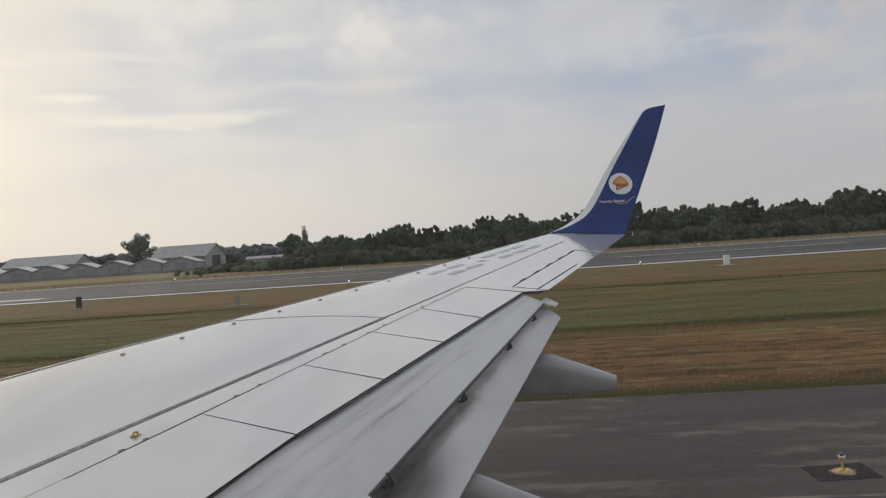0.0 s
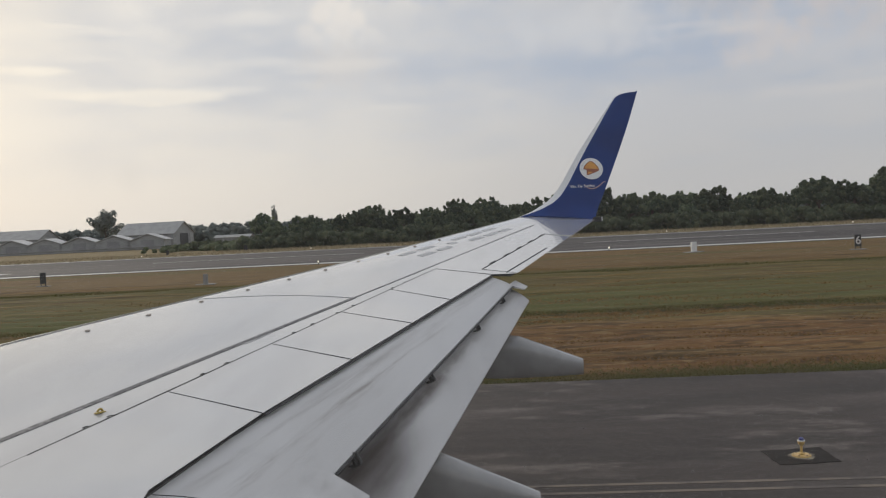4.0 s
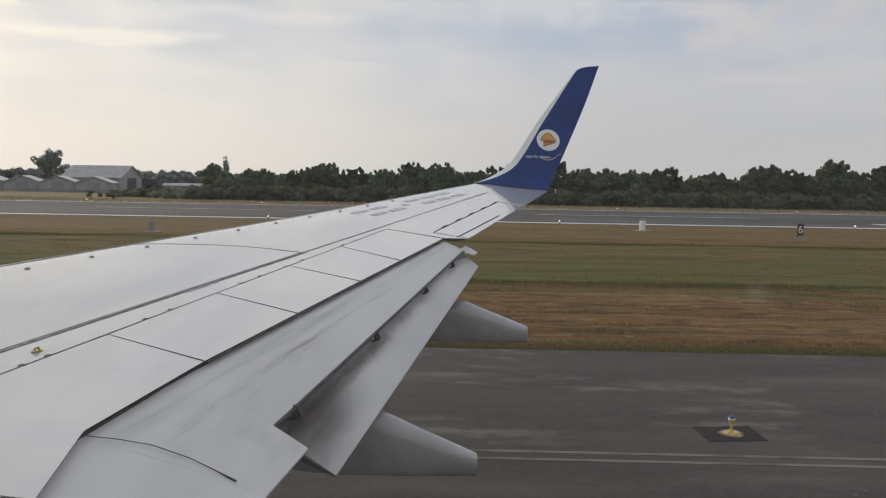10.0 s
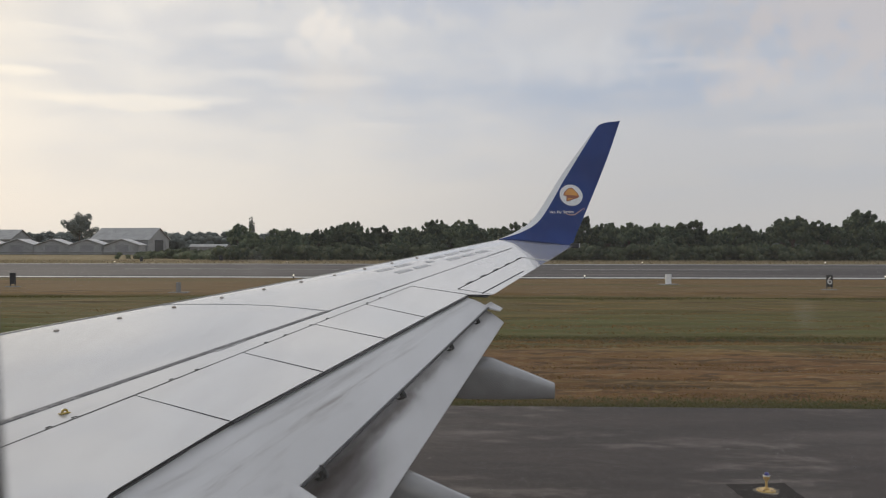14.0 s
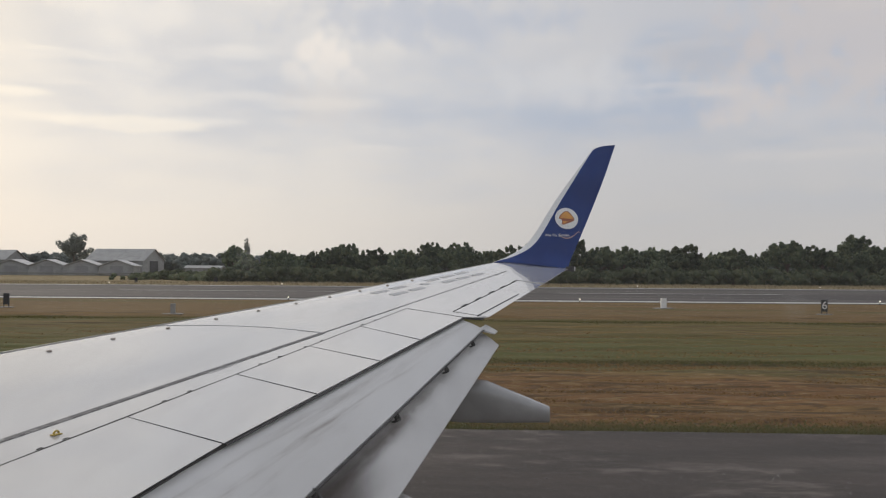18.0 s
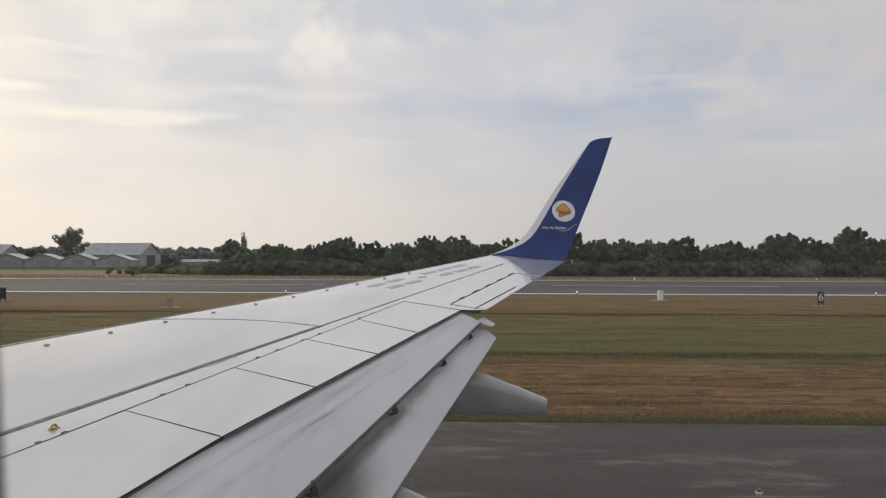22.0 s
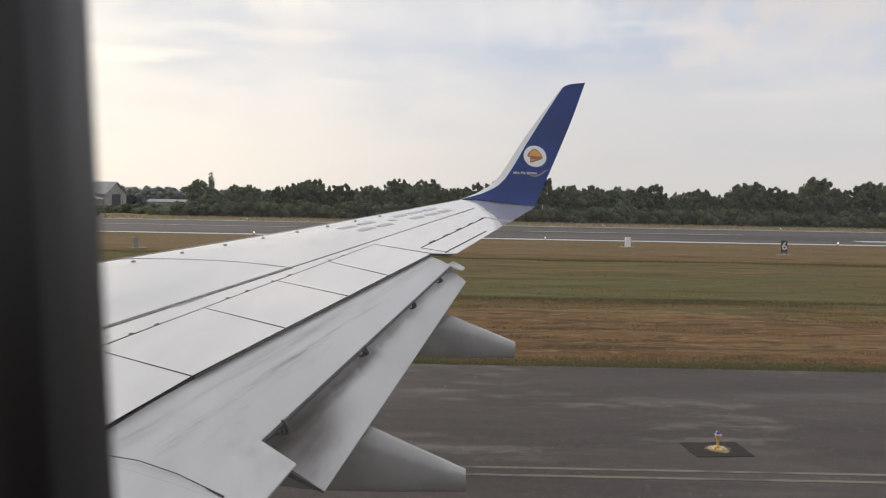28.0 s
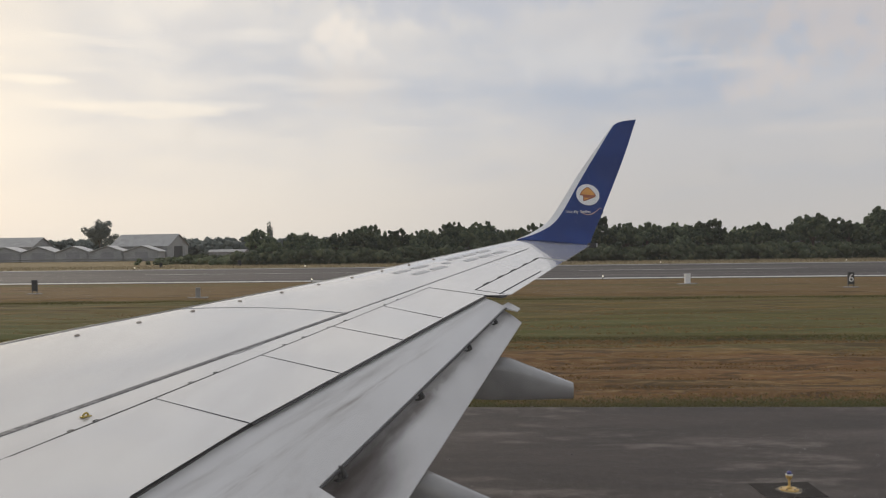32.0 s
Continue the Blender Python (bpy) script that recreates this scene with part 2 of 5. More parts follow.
BLISTER_TAN = material("weathered_fastener", (0.40, 0.34, 0.28), 0.7, second=(0.50, 0.45, 0.40), mix_scale=30, spec=0.2)
JOINT_CREAM = material("pale_joint", (0.56, 0.53, 0.48), 0.6, second=(0.48, 0.45, 0.41), mix_scale=6)
SEAM_GREY = material("thin_seam", (0.46, 0.455, 0.45), 0.6, second=(0.38, 0.375, 0.37), mix_scale=6)
BRACKET_DARK = material("greasy_steel", (0.035, 0.037, 0.04), 0.45, 0.5, second=(0.07, 0.07, 0.07), mix_scale=20)
MARK_GREY = material("grey_marking_paint", (0.47, 0.465, 0.465), 0.40, second=(0.54, 0.535, 0.53), mix_scale=6)
BLUE = material("deep_blue_paint", (0.003, 0.036, 0.190), 0.36, second=(0.003, 0.030, 0.160), mix_scale=1.6, spec=0.16, fine_scale=20, fine=0.05)
BAND_WHITE = material("white_band_paint", (0.84, 0.83, 0.81), 0.25, second=(0.79, 0.78, 0.76), mix_scale=2.0, coat=1.0)
EMBLEM_WHITE = material("emblem_white", (0.80, 0.79, 0.76), 0.4, second=(0.74, 0.73, 0.70), mix_scale=5)
ORANGE = material("emblem_orange", (0.72, 0.33, 0.06), 0.4, second=(0.64, 0.28, 0.05), mix_scale=8)
SMILE_PALE = material("faded_pink_paint", (0.50, 0.36, 0.32), 0.45, second=(0.44, 0.30, 0.26), mix_scale=8)
RUST_RED = material("emblem_brown", (0.30, 0.08, 0.03), 0.45, second=(0.36, 0.11, 0.04), mix_scale=8)
RING_YELLOW = material("yellow_enamel", (0.50, 0.36, 0.05), 0.4, second=(0.38, 0.26, 0.05), mix_scale=30)
SEALANT = material("pale_sealant", (0.36, 0.30, 0.20), 0.9, second=(0.10, 0.085, 0.065), mix_scale=14, mix_lo=0.42, mix_hi=0.58)
LAMP_GOLD = material("gold_enamel", (0.66, 0.44, 0.13), 0.38, second=(0.52, 0.33, 0.10), mix_scale=25, fine_scale=90, fine=0.15)
DOME_BLUE = material("blue_lamp_glass", (0.012, 0.012, 0.16), 0.12, second=(0.02, 0.02, 0.22), mix_scale=20, coat=1.0)
CABIN_DARK = material("cabin_lining", (0.014, 0.0135, 0.014), 0.6, second=(0.020, 0.019, 0.0185), mix_scale=12)
RUBBER = material("window_rubber", (0.008, 0.008, 0.009), 0.45, second=(0.013, 0.013, 0.013), mix_scale=60)
SKIN_WHITE = material("fuselage_white", (0.74, 0.74, 0.75), 0.3, second=(0.70, 0.70, 0.71), mix_scale=1.0)
GLASS = bpy.data.materials.new("window_glass")
GLASS.use_nodes = True

ASPHALT = material("worn_asphalt", (0.054, 0.042, 0.037), 0.85, second=(0.038, 0.030, 0.027), mix_scale=0.55, mix_lo=0.38, mix_hi=0.62, stretch=(1.5, 0.30, 1), fine_scale=13, fine=0.55, bump=0.6, bump_scale=40,
                   third=(0.082, 0.068, 0.060), third_scale=0.30, third_lo=0.50, third_hi=0.70, third_stretch=(1.5, 0.5, 1), spec=0.3)


def weathered(m):
    """Older surfacing: ragged pale islands where the binder has worn away, thickest by the sward, dark damp streaks in them, pale grit everywhere."""
    t = m.node_tree
    b = t.nodes["Principled BSDF"]
    c = b.inputs["Base Color"].links[0].from_socket
    at = t.nodes.new("ShaderNodeNewGeometry").outputs["Position"]
    sep = t.nodes.new("ShaderNodeSeparateXYZ")
    t.links.new(at, sep.inputs[0])
    lean = maths(t, "ADD", maths(t, "MULTIPLY", ramp(t, sep.outputs[0], 13.0, 19.0), 0.055), maths(t, "MULTIPLY", ramp(t, sep.outputs[1], -7.0, 0.0), 0.05))
    worn = ramp(t, maths(t, "ADD", grain(t, at, 0.34, 9.0, 0.70, (1.1, 0.42, 1)), lean), 0.588, 0.690)
    damp = maths(t, "SUBTRACT", 1.0, maths(t, "MULTIPLY", ramp(t, grain(t, at, 1.1, 8.0, 0.70, (1.4, 0.5, 1)), 0.47, 0.60), 0.8))
    grit = maths(t, "ADD", maths(t, "MULTIPLY", grain(t, at, 16.0, 4.0, 0.75), 0.9), 0.20)
    c = mixed(t, maths(t, "MULTIPLY", maths(t, "MULTIPLY", worn, damp), grit), c, (0.180, 0.153, 0.132))
    specks = ramp(t, grain(t, at, 55.0, 2.0, 0.5), 0.70, 0.76)
    c = mixed(t, maths(t, "MULTIPLY", specks, 0.5), c, (0.24, 0.215, 0.19))
    t.links.new(c, b.inputs["Base Color"])


weathered(ASPHALT)
RUNWAY_ASPHALT = material("runway_asphalt", (0.080, 0.069, 0.064), 0.85, second=(0.048, 0.041, 0.039), mix_scale=0.12, mix_lo=0.44, mix_hi=0.56, stretch=(1.6, 0.05, 1), fine_scale=6, fine=0.2,
                          third=(0.125, 0.110, 0.10), third_scale=0.2, third_lo=0.56, third_hi=0.75, third_stretch=(1.0, 0.14, 1), spec=0.3)
CONCRETE = material("pale_concrete", (0.27, 0.26, 0.24), 0.85, second=(0.21, 0.20, 0.19), mix_scale=0.4, fine_scale=12, fine=0.2)
PAINT_WHITE = material("worn_white_paint", (0.62, 0.61, 0.58), 0.7, second=(0.45, 0.44, 0.42), mix_scale=1.5, fine_scale=15, fine=0.2)
PAINT_FAINT = material("faded_line_paint", (0.165, 0.130, 0.098), 0.8, second=(0.080, 0.064, 0.054), mix_scale=1.1, mix_lo=0.45, mix_hi=0.62, fine_scale=30, fine=0.3)
PAINT_YELLOW = material("yellow_road_paint", (0.62, 0.36, 0.05), 0.7, second=(0.52, 0.31, 0.06), mix_scale=2.0, fine_scale=30, fine=0.2)
PAINT_RED = material("red_road_paint", (0.36, 0.045, 0.045), 0.75, second=(0.25, 0.04, 0.04), mix_scale=1.2, fine_scale=30, fine=0.2)
PAINT_BLACK = material("black_road_paint", (0.024, 0.020, 0.018), 0.95, spec=0.08, second=(0.034, 0.030, 0.027), mix_scale=1.5, fine_scale=30, fine=0.2)


def grass_ground():
    """Mown straw-coloured sward in long swaths along the pavement."""
    m = bpy.data.materials.new("mown_grass")
    m.use_nodes = True
    t = m.node_tree
    b = t.nodes["Principled BSDF"]
    b.inputs["Roughness"].default_value, b.inputs["Specular IOR Level"].default_value = 0.95, 0.1
    at = t.nodes.new("ShaderNodeNewGeometry").outputs["Position"]
    swath = grain(t, at, 0.17, 2.0, 0.5, (1.0, 0.008, 1.0))
    rows = grain(t, at, 1.7, 5.0, 0.65, (1.0, 0.03, 1.0))
    spots = grain(t, at, 1.6, 5.0, 0.65, (1.0, 0.45, 1.0))
    speck = grain(t, at, 14.0, 3.0, 0.7)
    sep = t.nodes.new("ShaderNodeSeparateXYZ")
    t.links.new(at, sep.inputs[0])
    across = maths(t, "ADD", sep.outputs[0], maths(t, "MULTIPLY", maths(t, "SUBTRACT", grain(t, at, 0.10, 3.0, 0.5, (1.0, 0.25, 1.0)), 0.5), 7.0))
    # mown bands: dry beside the taxiway, greener in the middle, dry again by the runway
    middle = maths(t, "MULTIPLY", ramp(t, across, 31.5, 34.0), ramp(t, across, 68.0, 60.0))
    c = mixed(t, ramp(t, swath, 0.42, 0.58), (0.180, 0.092, 0.032), (0.134, 0.069, 0.025))
    c = mixed(t, maths(t, "MULTIPLY", middle, 0.80), c, (0.108, 0.097, 0.027))
    # freshest just past the first drain
    fresh = maths(t, "MULTIPLY", ramp(t, sep.outputs[0], 36.6, 37.6), ramp(t, across, 52.0, 42.0))
    c = mixed(t, maths(t, "MULTIPLY", ramp(t, across, 62.0, 68.0), 0.8), c, (0.165, 0.108, 0.044))
    c = mixed(t, maths(t, "MULTIPLY", ramp(t, rows, 0.48, 0.62), 0.6), c, (0.220, 0.135, 0.044))
    c = mixed(t, maths(t, "MULTIPLY", ramp(t, grain(t, at, 1.5, 5.0, 0.65, (1.4, 0.07, 1.0)), 0.51, 0.64), 0.85), c, (0.066, 0.040, 0.014))
    c = mixed(t, maths(t, "MULTIPLY", ramp(t, grain(t, at, 0.14, 4.0, 0.55, (1.0, 0.15, 1.0)), 0.50, 0.64), maths(t, "MULTIPLY", ramp(t, across, 31.0, 36.0), 0.65)), c, (0.092, 0.090, 0.026))
    c = mixed(t, maths(t, "MULTIPLY", ramp(t, spots, 0.58, 0.76), 0.5), c, (0.105, 0.060, 0.022))
    # raked rows of cut hay near the taxiway: short, dark between, bleached on top
    hay = maths(t, "MULTIPLY", ramp(t, across, 38.0, 33.0), ramp(t, sep.outputs[0], 23.0, 24.2))
    c = mixed(t, maths(t, "MULTIPLY", maths(t, "MULTIPLY", ramp(t, grain(t, at, 2.1, 6.0, 0.62, (1.5, 0.40, 1.0)), 0.52, 0.60), hay), 0.70), c, (0.060, 0.035, 0.014))
    c = mixed(t, maths(t, "MULTIPLY", maths(t, "MULTIPLY", ramp(t, grain(t, at, 2.7, 6.0, 0.62, (1.6, 0.45, 1.0)), 0.55, 0.62), hay), 0.7), c, (0.255, 0.165, 0.072))
    # mottling of the whole sward
    c = mixed(t, maths(t, "MULTIPLY", ramp(t, grain(t, at, 0.42, 7.0, 0.62, (1.0, 0.5, 1.0)), 0.52, 0.68), 0.35), c, (0.080, 0.058, 0.024))
    c = mixed(t, maths(t, "MULTIPLY", ramp(t, grain(t, at, 0.33, 7.0, 0.62, (1.3, 0.4, 1.0)), 0.56, 0.70), 0.32), c, (0.180, 0.120, 0.052))
    c = mixed(t, maths(t, "MULTIPLY", fresh, maths(t, "ADD", maths(t, "MULTIPLY", ramp(t, grain(t, at, 0.35, 5.0, 0.6, (1.0, 0.22, 1.0)), 0.40, 0.62), 0.45), 0.22)), c, (0.086, 0.104, 0.027))
    c = mixed(t, maths(t, "MULTIPLY", ramp(t, maths(t, "ADD", sep.outputs[0], maths(t, "MULTIPLY", spots, 0.9)), 23.4, 22.5), 0.85), c, (0.030, 0.027, 0.012))
    # greener lines along the two drains, bleached verge beyond the runway
    for mid in (37.0, 61.0):
        damp = ramp(t, maths(t, "ADD", maths(t, "ABSOLUTE", maths(t, "SUBTRACT", sep.outputs[0], mid)), maths(t, "MULTIPLY", spots, 1.2)), 1.3, 0.4)
        c = mixed(t, maths(t, "MULTIPLY", damp, 0.70), c, (0.055, 0.052, 0.018))
    c = mixed(t, maths(t, "MULTIPLY", ramp(t, across, 143.0, 150.0), 0.8), c, (0.25, 0.195, 0.10))
    k = maths(t, "ADD", maths(t, "MULTIPLY", speck, 0.7), 0.65)
    cc = t.nodes.new("ShaderNodeCombineXYZ")
    for s in range(3):
        t.links.new(k, cc.inputs[s])
    t.links.new(mixed(t, 1.0, c, cc.outputs[0], "MULTIPLY"), b.inputs["Base Color"])
    bn = t.nodes.new("ShaderNodeBump")
    bn.inputs["Strength"].default_value, bn.inputs["Distance"].default_value = 0.8, 0.06
    t.links.new(maths(t, "ADD", maths(t, "MULTIPLY", rows, 0.6), maths(t, "MULTIPLY", speck, 0.4)), bn.inputs["Height"])
    t.links.new(bn.outputs[0], b.inputs["Normal"])
    return m


def see_through(m, share):
    """Thin leaves and blades let part of the light pass."""
    t = m.node_tree
    b = t.nodes["Principled BSDF"]
    out = next(n for n in t.nodes if n.type == "OUTPUT_MATERIAL")
    tr, mx = t.nodes.new("ShaderNodeBsdfTranslucent"), t.nodes.new("ShaderNodeMixShader")
    t.links.new(b.inputs["Base Color"].links[0].from_socket, tr.inputs["Color"])
    mx.inputs[0].default_value = share
    t.links.new(b.outputs[0], mx.inputs[1])
    t.links.new(tr.outputs[0], mx.inputs[2])
    t.links.new(mx.outputs[0], out.inputs[0])
    return m


def leafy(name, a, b2, c2, vary=0.38, thin=0.35):
    return see_through(material(name, a, 0.75, second=b2, mix_scale=0.35, mix_lo=0.38, mix_hi=0.62, third=c2, third_scale=0.6, third_lo=0.48, third_hi=0.64, vary=vary, spec=0.2), thin)


GRASS = grass_ground()
TUFT_STRAW = material("dry_grass_blades", (0.26, 0.150, 0.052), 0.9, second=(0.195, 0.115, 0.040), mix_scale=0.8, stretch=(1, 0.2, 1), spec=0.1)
TUFT_PALE = material("bleached_grass_blades", (0.34, 0.285, 0.18), 0.9, second=(0.27, 0.225, 0.14), mix_scale=0.3, stretch=(1, 0.2, 1), spec=0.1)
TUFT_GREEN = material("green_grass_blades", (0.105, 0.105, 0.028), 0.9, second=(0.140, 0.115, 0.038), mix_scale=0.7, stretch=(1, 0.3, 1), spec=0.1)
see_through(TUFT_STRAW, 0.5)
see_through(TUFT_GREEN, 0.5)
see_through(TUFT_PALE, 0.5)
LEAF = leafy("tree_leaves", (0.126, 0.160, 0.092), (0.080, 0.110, 0.070), (0.200, 0.232, 0.125), 0.42)
# paler than the near leaves: distance haze is put into these colours
LEAF_FAR = leafy("hazed_far_leaves", (0.205, 0.230, 0.205), (0.165, 0.190, 0.172), (0.250, 0.270, 0.235), 0.2, 0.12)
LEAF_HAZED = leafy("hazed_pale_leaves", (0.30, 0.325, 0.29), (0.26, 0.285, 0.255), (0.34, 0.36, 0.31), 0.1, 0.35)
BUSH = leafy("bush_leaves", (0.088, 0.106, 0.058), (0.058, 0.074, 0.042), (0.135, 0.148, 0.078))
SCRUB = leafy("scrub_leaves", (0.150, 0.175, 0.090), (0.110, 0.138, 0.075), (0.200, 0.205, 0.115))
BARK = material("bark", (0.13, 0.10, 0.075), 0.9, second=(0.085, 0.065, 0.05), mix_scale=3, stretch=(1, 1, 0.3))
ROOF_SHEET = material("grey_roof_sheet", (0.40, 0.395, 0.375), 0.6, second=(0.33, 0.325, 0.31), mix_scale=0.5, stretch=(1, 1, 0.3))
ROOF_PALE = material("pale_roof_sheet", (0.60, 0.59, 0.57), 0.55, second=(0.50, 0.49, 0.475), mix_scale=0.6)
# wall and opening greys are lifted, distance haze put into the base colour
WALL_GREY = material("hazed_weathered_wall", (0.37, 0.37, 0.36), 0.8, second=(0.31, 0.31, 0.30), mix_scale=0.5)
WALL_DARK = material("hazed_opening_shade", (0.27, 0.27, 0.27), 0.9, second=(0.32, 0.318, 0.315), mix_scale=0.4)
# near-black in place of the shade inside the open hangar doorways
DOOR_SHADE = material("doorway_shade", (0.085, 0.085, 0.085), 0.9, second=(0.065, 0.065, 0.065), mix_scale=0.4)
SIGN_BLACK = material("black_board", (0.018, 0.018, 0.018), 0.5, second=(0.03, 0.03, 0.03), mix_scale=5)
BOX_WHITE = material("white_enamel", (0.86, 0.85, 0.82), 0.5, second=(0.80, 0.79, 0.76), mix_scale=5)
LAMP_GLASS = bpy.data.materials.new("edge_lamp_glow")
LAMP_GLASS.use_nodes = True
_lg = LAMP_GLASS.node_tree.nodes["Principled BSDF"]
_lg.inputs["Base Color"].default_value, _lg.inputs["Emission Color"].default_value, _lg.inputs["Emission Strength"].default_value = (0.9, 0.85, 0.7, 1), (1, 0.9, 0.7, 1), 1.3
_gt = GLASS.node_tree
_gt.nodes.clear()
_g1, _g2 = _gt.nodes.new("ShaderNodeBsdfTransparent"), _gt.nodes.new("ShaderNodeBsdfGlossy")
_g1.inputs["Color"].default_value, _g2.inputs["Roughness"].default_value = (0.97, 0.975, 0.97, 1), 0.02
_gf = _gt.nodes.new("ShaderNodeFresnel")
_gf.inputs["IOR"].default_value = 1.25
_gm, _go = _gt.nodes.new("ShaderNodeMixShader"), _gt.nodes.new("ShaderNodeOutputMaterial")
_gt.links.new(_gf.outputs[0], _gm.inputs[0])
_gt.links.new(_g1.outputs[0], _gm.inputs[1])
_gt.links.new(_g2.outputs[0], _gm.inputs[2])
# fine scratches and dust in the acrylic scatter a little daylight
_g3, _g4 = _gt.nodes.new("ShaderNodeBsdfTranslucent"), _gt.nodes.new("ShaderNodeMixShader")
_g3.inputs["Color"].default_value, _g4.inputs[0].default_value = (0.85, 0.87, 0.9, 1), 0.034
# with three finger smudges: (y, z) on the pane, half width and height
_gs = _gt.nodes.new("ShaderNodeSeparateXYZ")
_gt.links.new(_gt.nodes.new("ShaderNodeNewGeometry").outputs["Position"], _gs.inputs[0])
_veil = 0.034
for _sy, _sz, _sw, _sh in ((0.0158, 3.8628, 0.0012, 0.0018), (0.0210, 3.9025, 0.0020, 0.0022), (-0.0446, 3.8577, 0.0012, 0.0016)):
    _a = maths(_gt, "DIVIDE", maths(_gt, "SUBTRACT", _gs.outputs[1], _sy), _sw)
    _b = maths(_gt, "DIVIDE", maths(_gt, "SUBTRACT", _gs.outputs[2], _sz), _sh)
    _r = maths(_gt, "ADD", maths(_gt, "MULTIPLY", _a, _a), maths(_gt, "MULTIPLY", _b, _b))
    _veil = maths(_gt, "ADD", maths(_gt, "MULTIPLY", ramp(_gt, _r, 1.2, 0.2), 0.05), _veil)
_gt.links.new(_veil, _g4.inputs[0])
_gt.links.new(_gm.outputs[0], _g4.inputs[1])
_gt.links.new(_g3.outputs[0], _g4.inputs[2])
_gt.links.new(_g4.outputs[0], _go.inputs[0])


def streaked(m, points, reach, colour, strength, stretch, scale, lo=0.44, hi=0.70):
    """Tints a band along the line between two (x, y) points of a painted surface: grime, painted shade, pale streaks.
    """
    t = m.node_tree
    b = t.nodes["Principled BSDF"]
    was = b.inputs["Base Color"].links[0].from_socket
    at = t.nodes.new("ShaderNodeNewGeometry").outputs["Position"]
    sep = t.nodes.new("ShaderNodeSeparateXYZ")
    t.links.new(at, sep.inputs[0])
    (x0, y0), (x1, y1) = points
    k = (y1 - y0) / (x1 - x0)
    side = maths(t, "SUBTRACT", maths(t, "SUBTRACT", sep.outputs[1], y0), maths(t, "MULTIPLY", maths(t, "SUBTRACT", sep.outputs[0], x0), k))
    off = maths(t, "ABSOLUTE", side)
    lane = t.nodes.new("ShaderNodeCombineXYZ")
    t.links.new(sep.outputs[0], lane.inputs[0])
    t.links.new(side, lane.inputs[1])
    band = ramp(t, maths(t, "ADD", off, maths(t, "MULTIPLY", grain(t, lane.outputs[0], 2.0, 3.0, 0.6, (0.4, 2, 1)), reach)), reach * 1.5, reach * 0.3)
    ends = maths(t, "MULTIPLY", ramp(t, sep.outputs[0], x0 - 0.5, x0 + 0.2), ramp(t, sep.outputs[0], x1 + 0.8, x1 - 0.4))
    patch = ramp(t, grain(t, lane.outputs[0], scale, 6.0, 0.65, stretch), lo, hi)
    fac = maths(t, "MULTIPLY", maths(t, "MULTIPLY", band, ends), maths(t, "MULTIPLY", patch, strength))
    t.links.new(mixed(t, fac, was, colour), b.inputs["Base Color"])
    # the band is duller than the paint under it
    for gloss in ("Specular IOR Level", "Coat Weight"):
        old = b.inputs[gloss].links[0].from_socket if b.inputs[gloss].links else b.inputs[gloss].default_value
        t.links.new(maths(t, "MULTIPLY", maths(t, "SUBTRACT", 1.0, maths(t, "MULTIPLY", fac, 0.9)), old), b.inputs[gloss])


streaked(WING_WHITE, ((6.95, 2.80), (7.70, 2.56)), 0.035, (0.40, 0.385, 0.36), 0.7, (1.2, 6.0, 1), 3.0, 0.45, 0.62)
streaked(WING_WHITE, ((8.9, 2.16), (10.2, 1.72)), 0.030, (0.46, 0.445, 0.42), 0.6, (1.5, 6.0, 1), 3.0, 0.50, 0.64)
streaked(FLAP_WHITE, ((6.5, 1.62), (10.0, 0.66)), 0.06, (0.20, 0.165, 0.14), 0.75, (0.40, 5.0, 1), 2.6, 0.42, 0.68)
streaked(FLAP_WHITE, ((6.6, 1.50), (8.6, 0.93)), 0.11, (0.30, 0.265, 0.235), 0.4, (0.6, 8.0, 1), 2.6, 0.50, 0.70)
# behind the spoiler edge: the spoiler's shade painted in together with dirt
streaked(FLAP_WHITE, ((6.4, 1.84), (12.0, 0.16)), 0.10, (0.30, 0.28, 0.26), 0.6, (0.4, 5.0, 1), 1.6, 0.36, 0.62)
streaked(FLAP_WHITE, ((6.9, 1.35), (11.5, 0.10)), 0.10, (0.68, 0.67, 0.655), 0.5, (0.5, 5.0, 1), 1.4)
# aft flap: grime, plus contact shade painted in by flap edge and notch
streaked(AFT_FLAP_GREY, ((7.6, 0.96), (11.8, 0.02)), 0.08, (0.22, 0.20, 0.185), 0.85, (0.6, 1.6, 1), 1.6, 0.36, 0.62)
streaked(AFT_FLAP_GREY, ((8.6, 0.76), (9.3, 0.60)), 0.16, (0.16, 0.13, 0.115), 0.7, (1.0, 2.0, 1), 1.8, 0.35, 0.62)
streaked(AFT_FLAP_GREY, ((7.0, 0.93), (11.0, 0.15)), 0.05, (0.70, 0.69, 0.67), 0.5, (0.5, 5.0, 1), 1.5)
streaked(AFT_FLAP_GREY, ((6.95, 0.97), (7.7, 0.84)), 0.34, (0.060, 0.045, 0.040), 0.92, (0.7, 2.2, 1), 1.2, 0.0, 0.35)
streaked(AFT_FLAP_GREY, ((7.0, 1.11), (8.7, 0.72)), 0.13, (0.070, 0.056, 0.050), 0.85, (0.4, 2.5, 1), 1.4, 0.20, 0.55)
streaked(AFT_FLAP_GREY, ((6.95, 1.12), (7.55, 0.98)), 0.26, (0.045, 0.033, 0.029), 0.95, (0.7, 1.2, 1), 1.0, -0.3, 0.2)


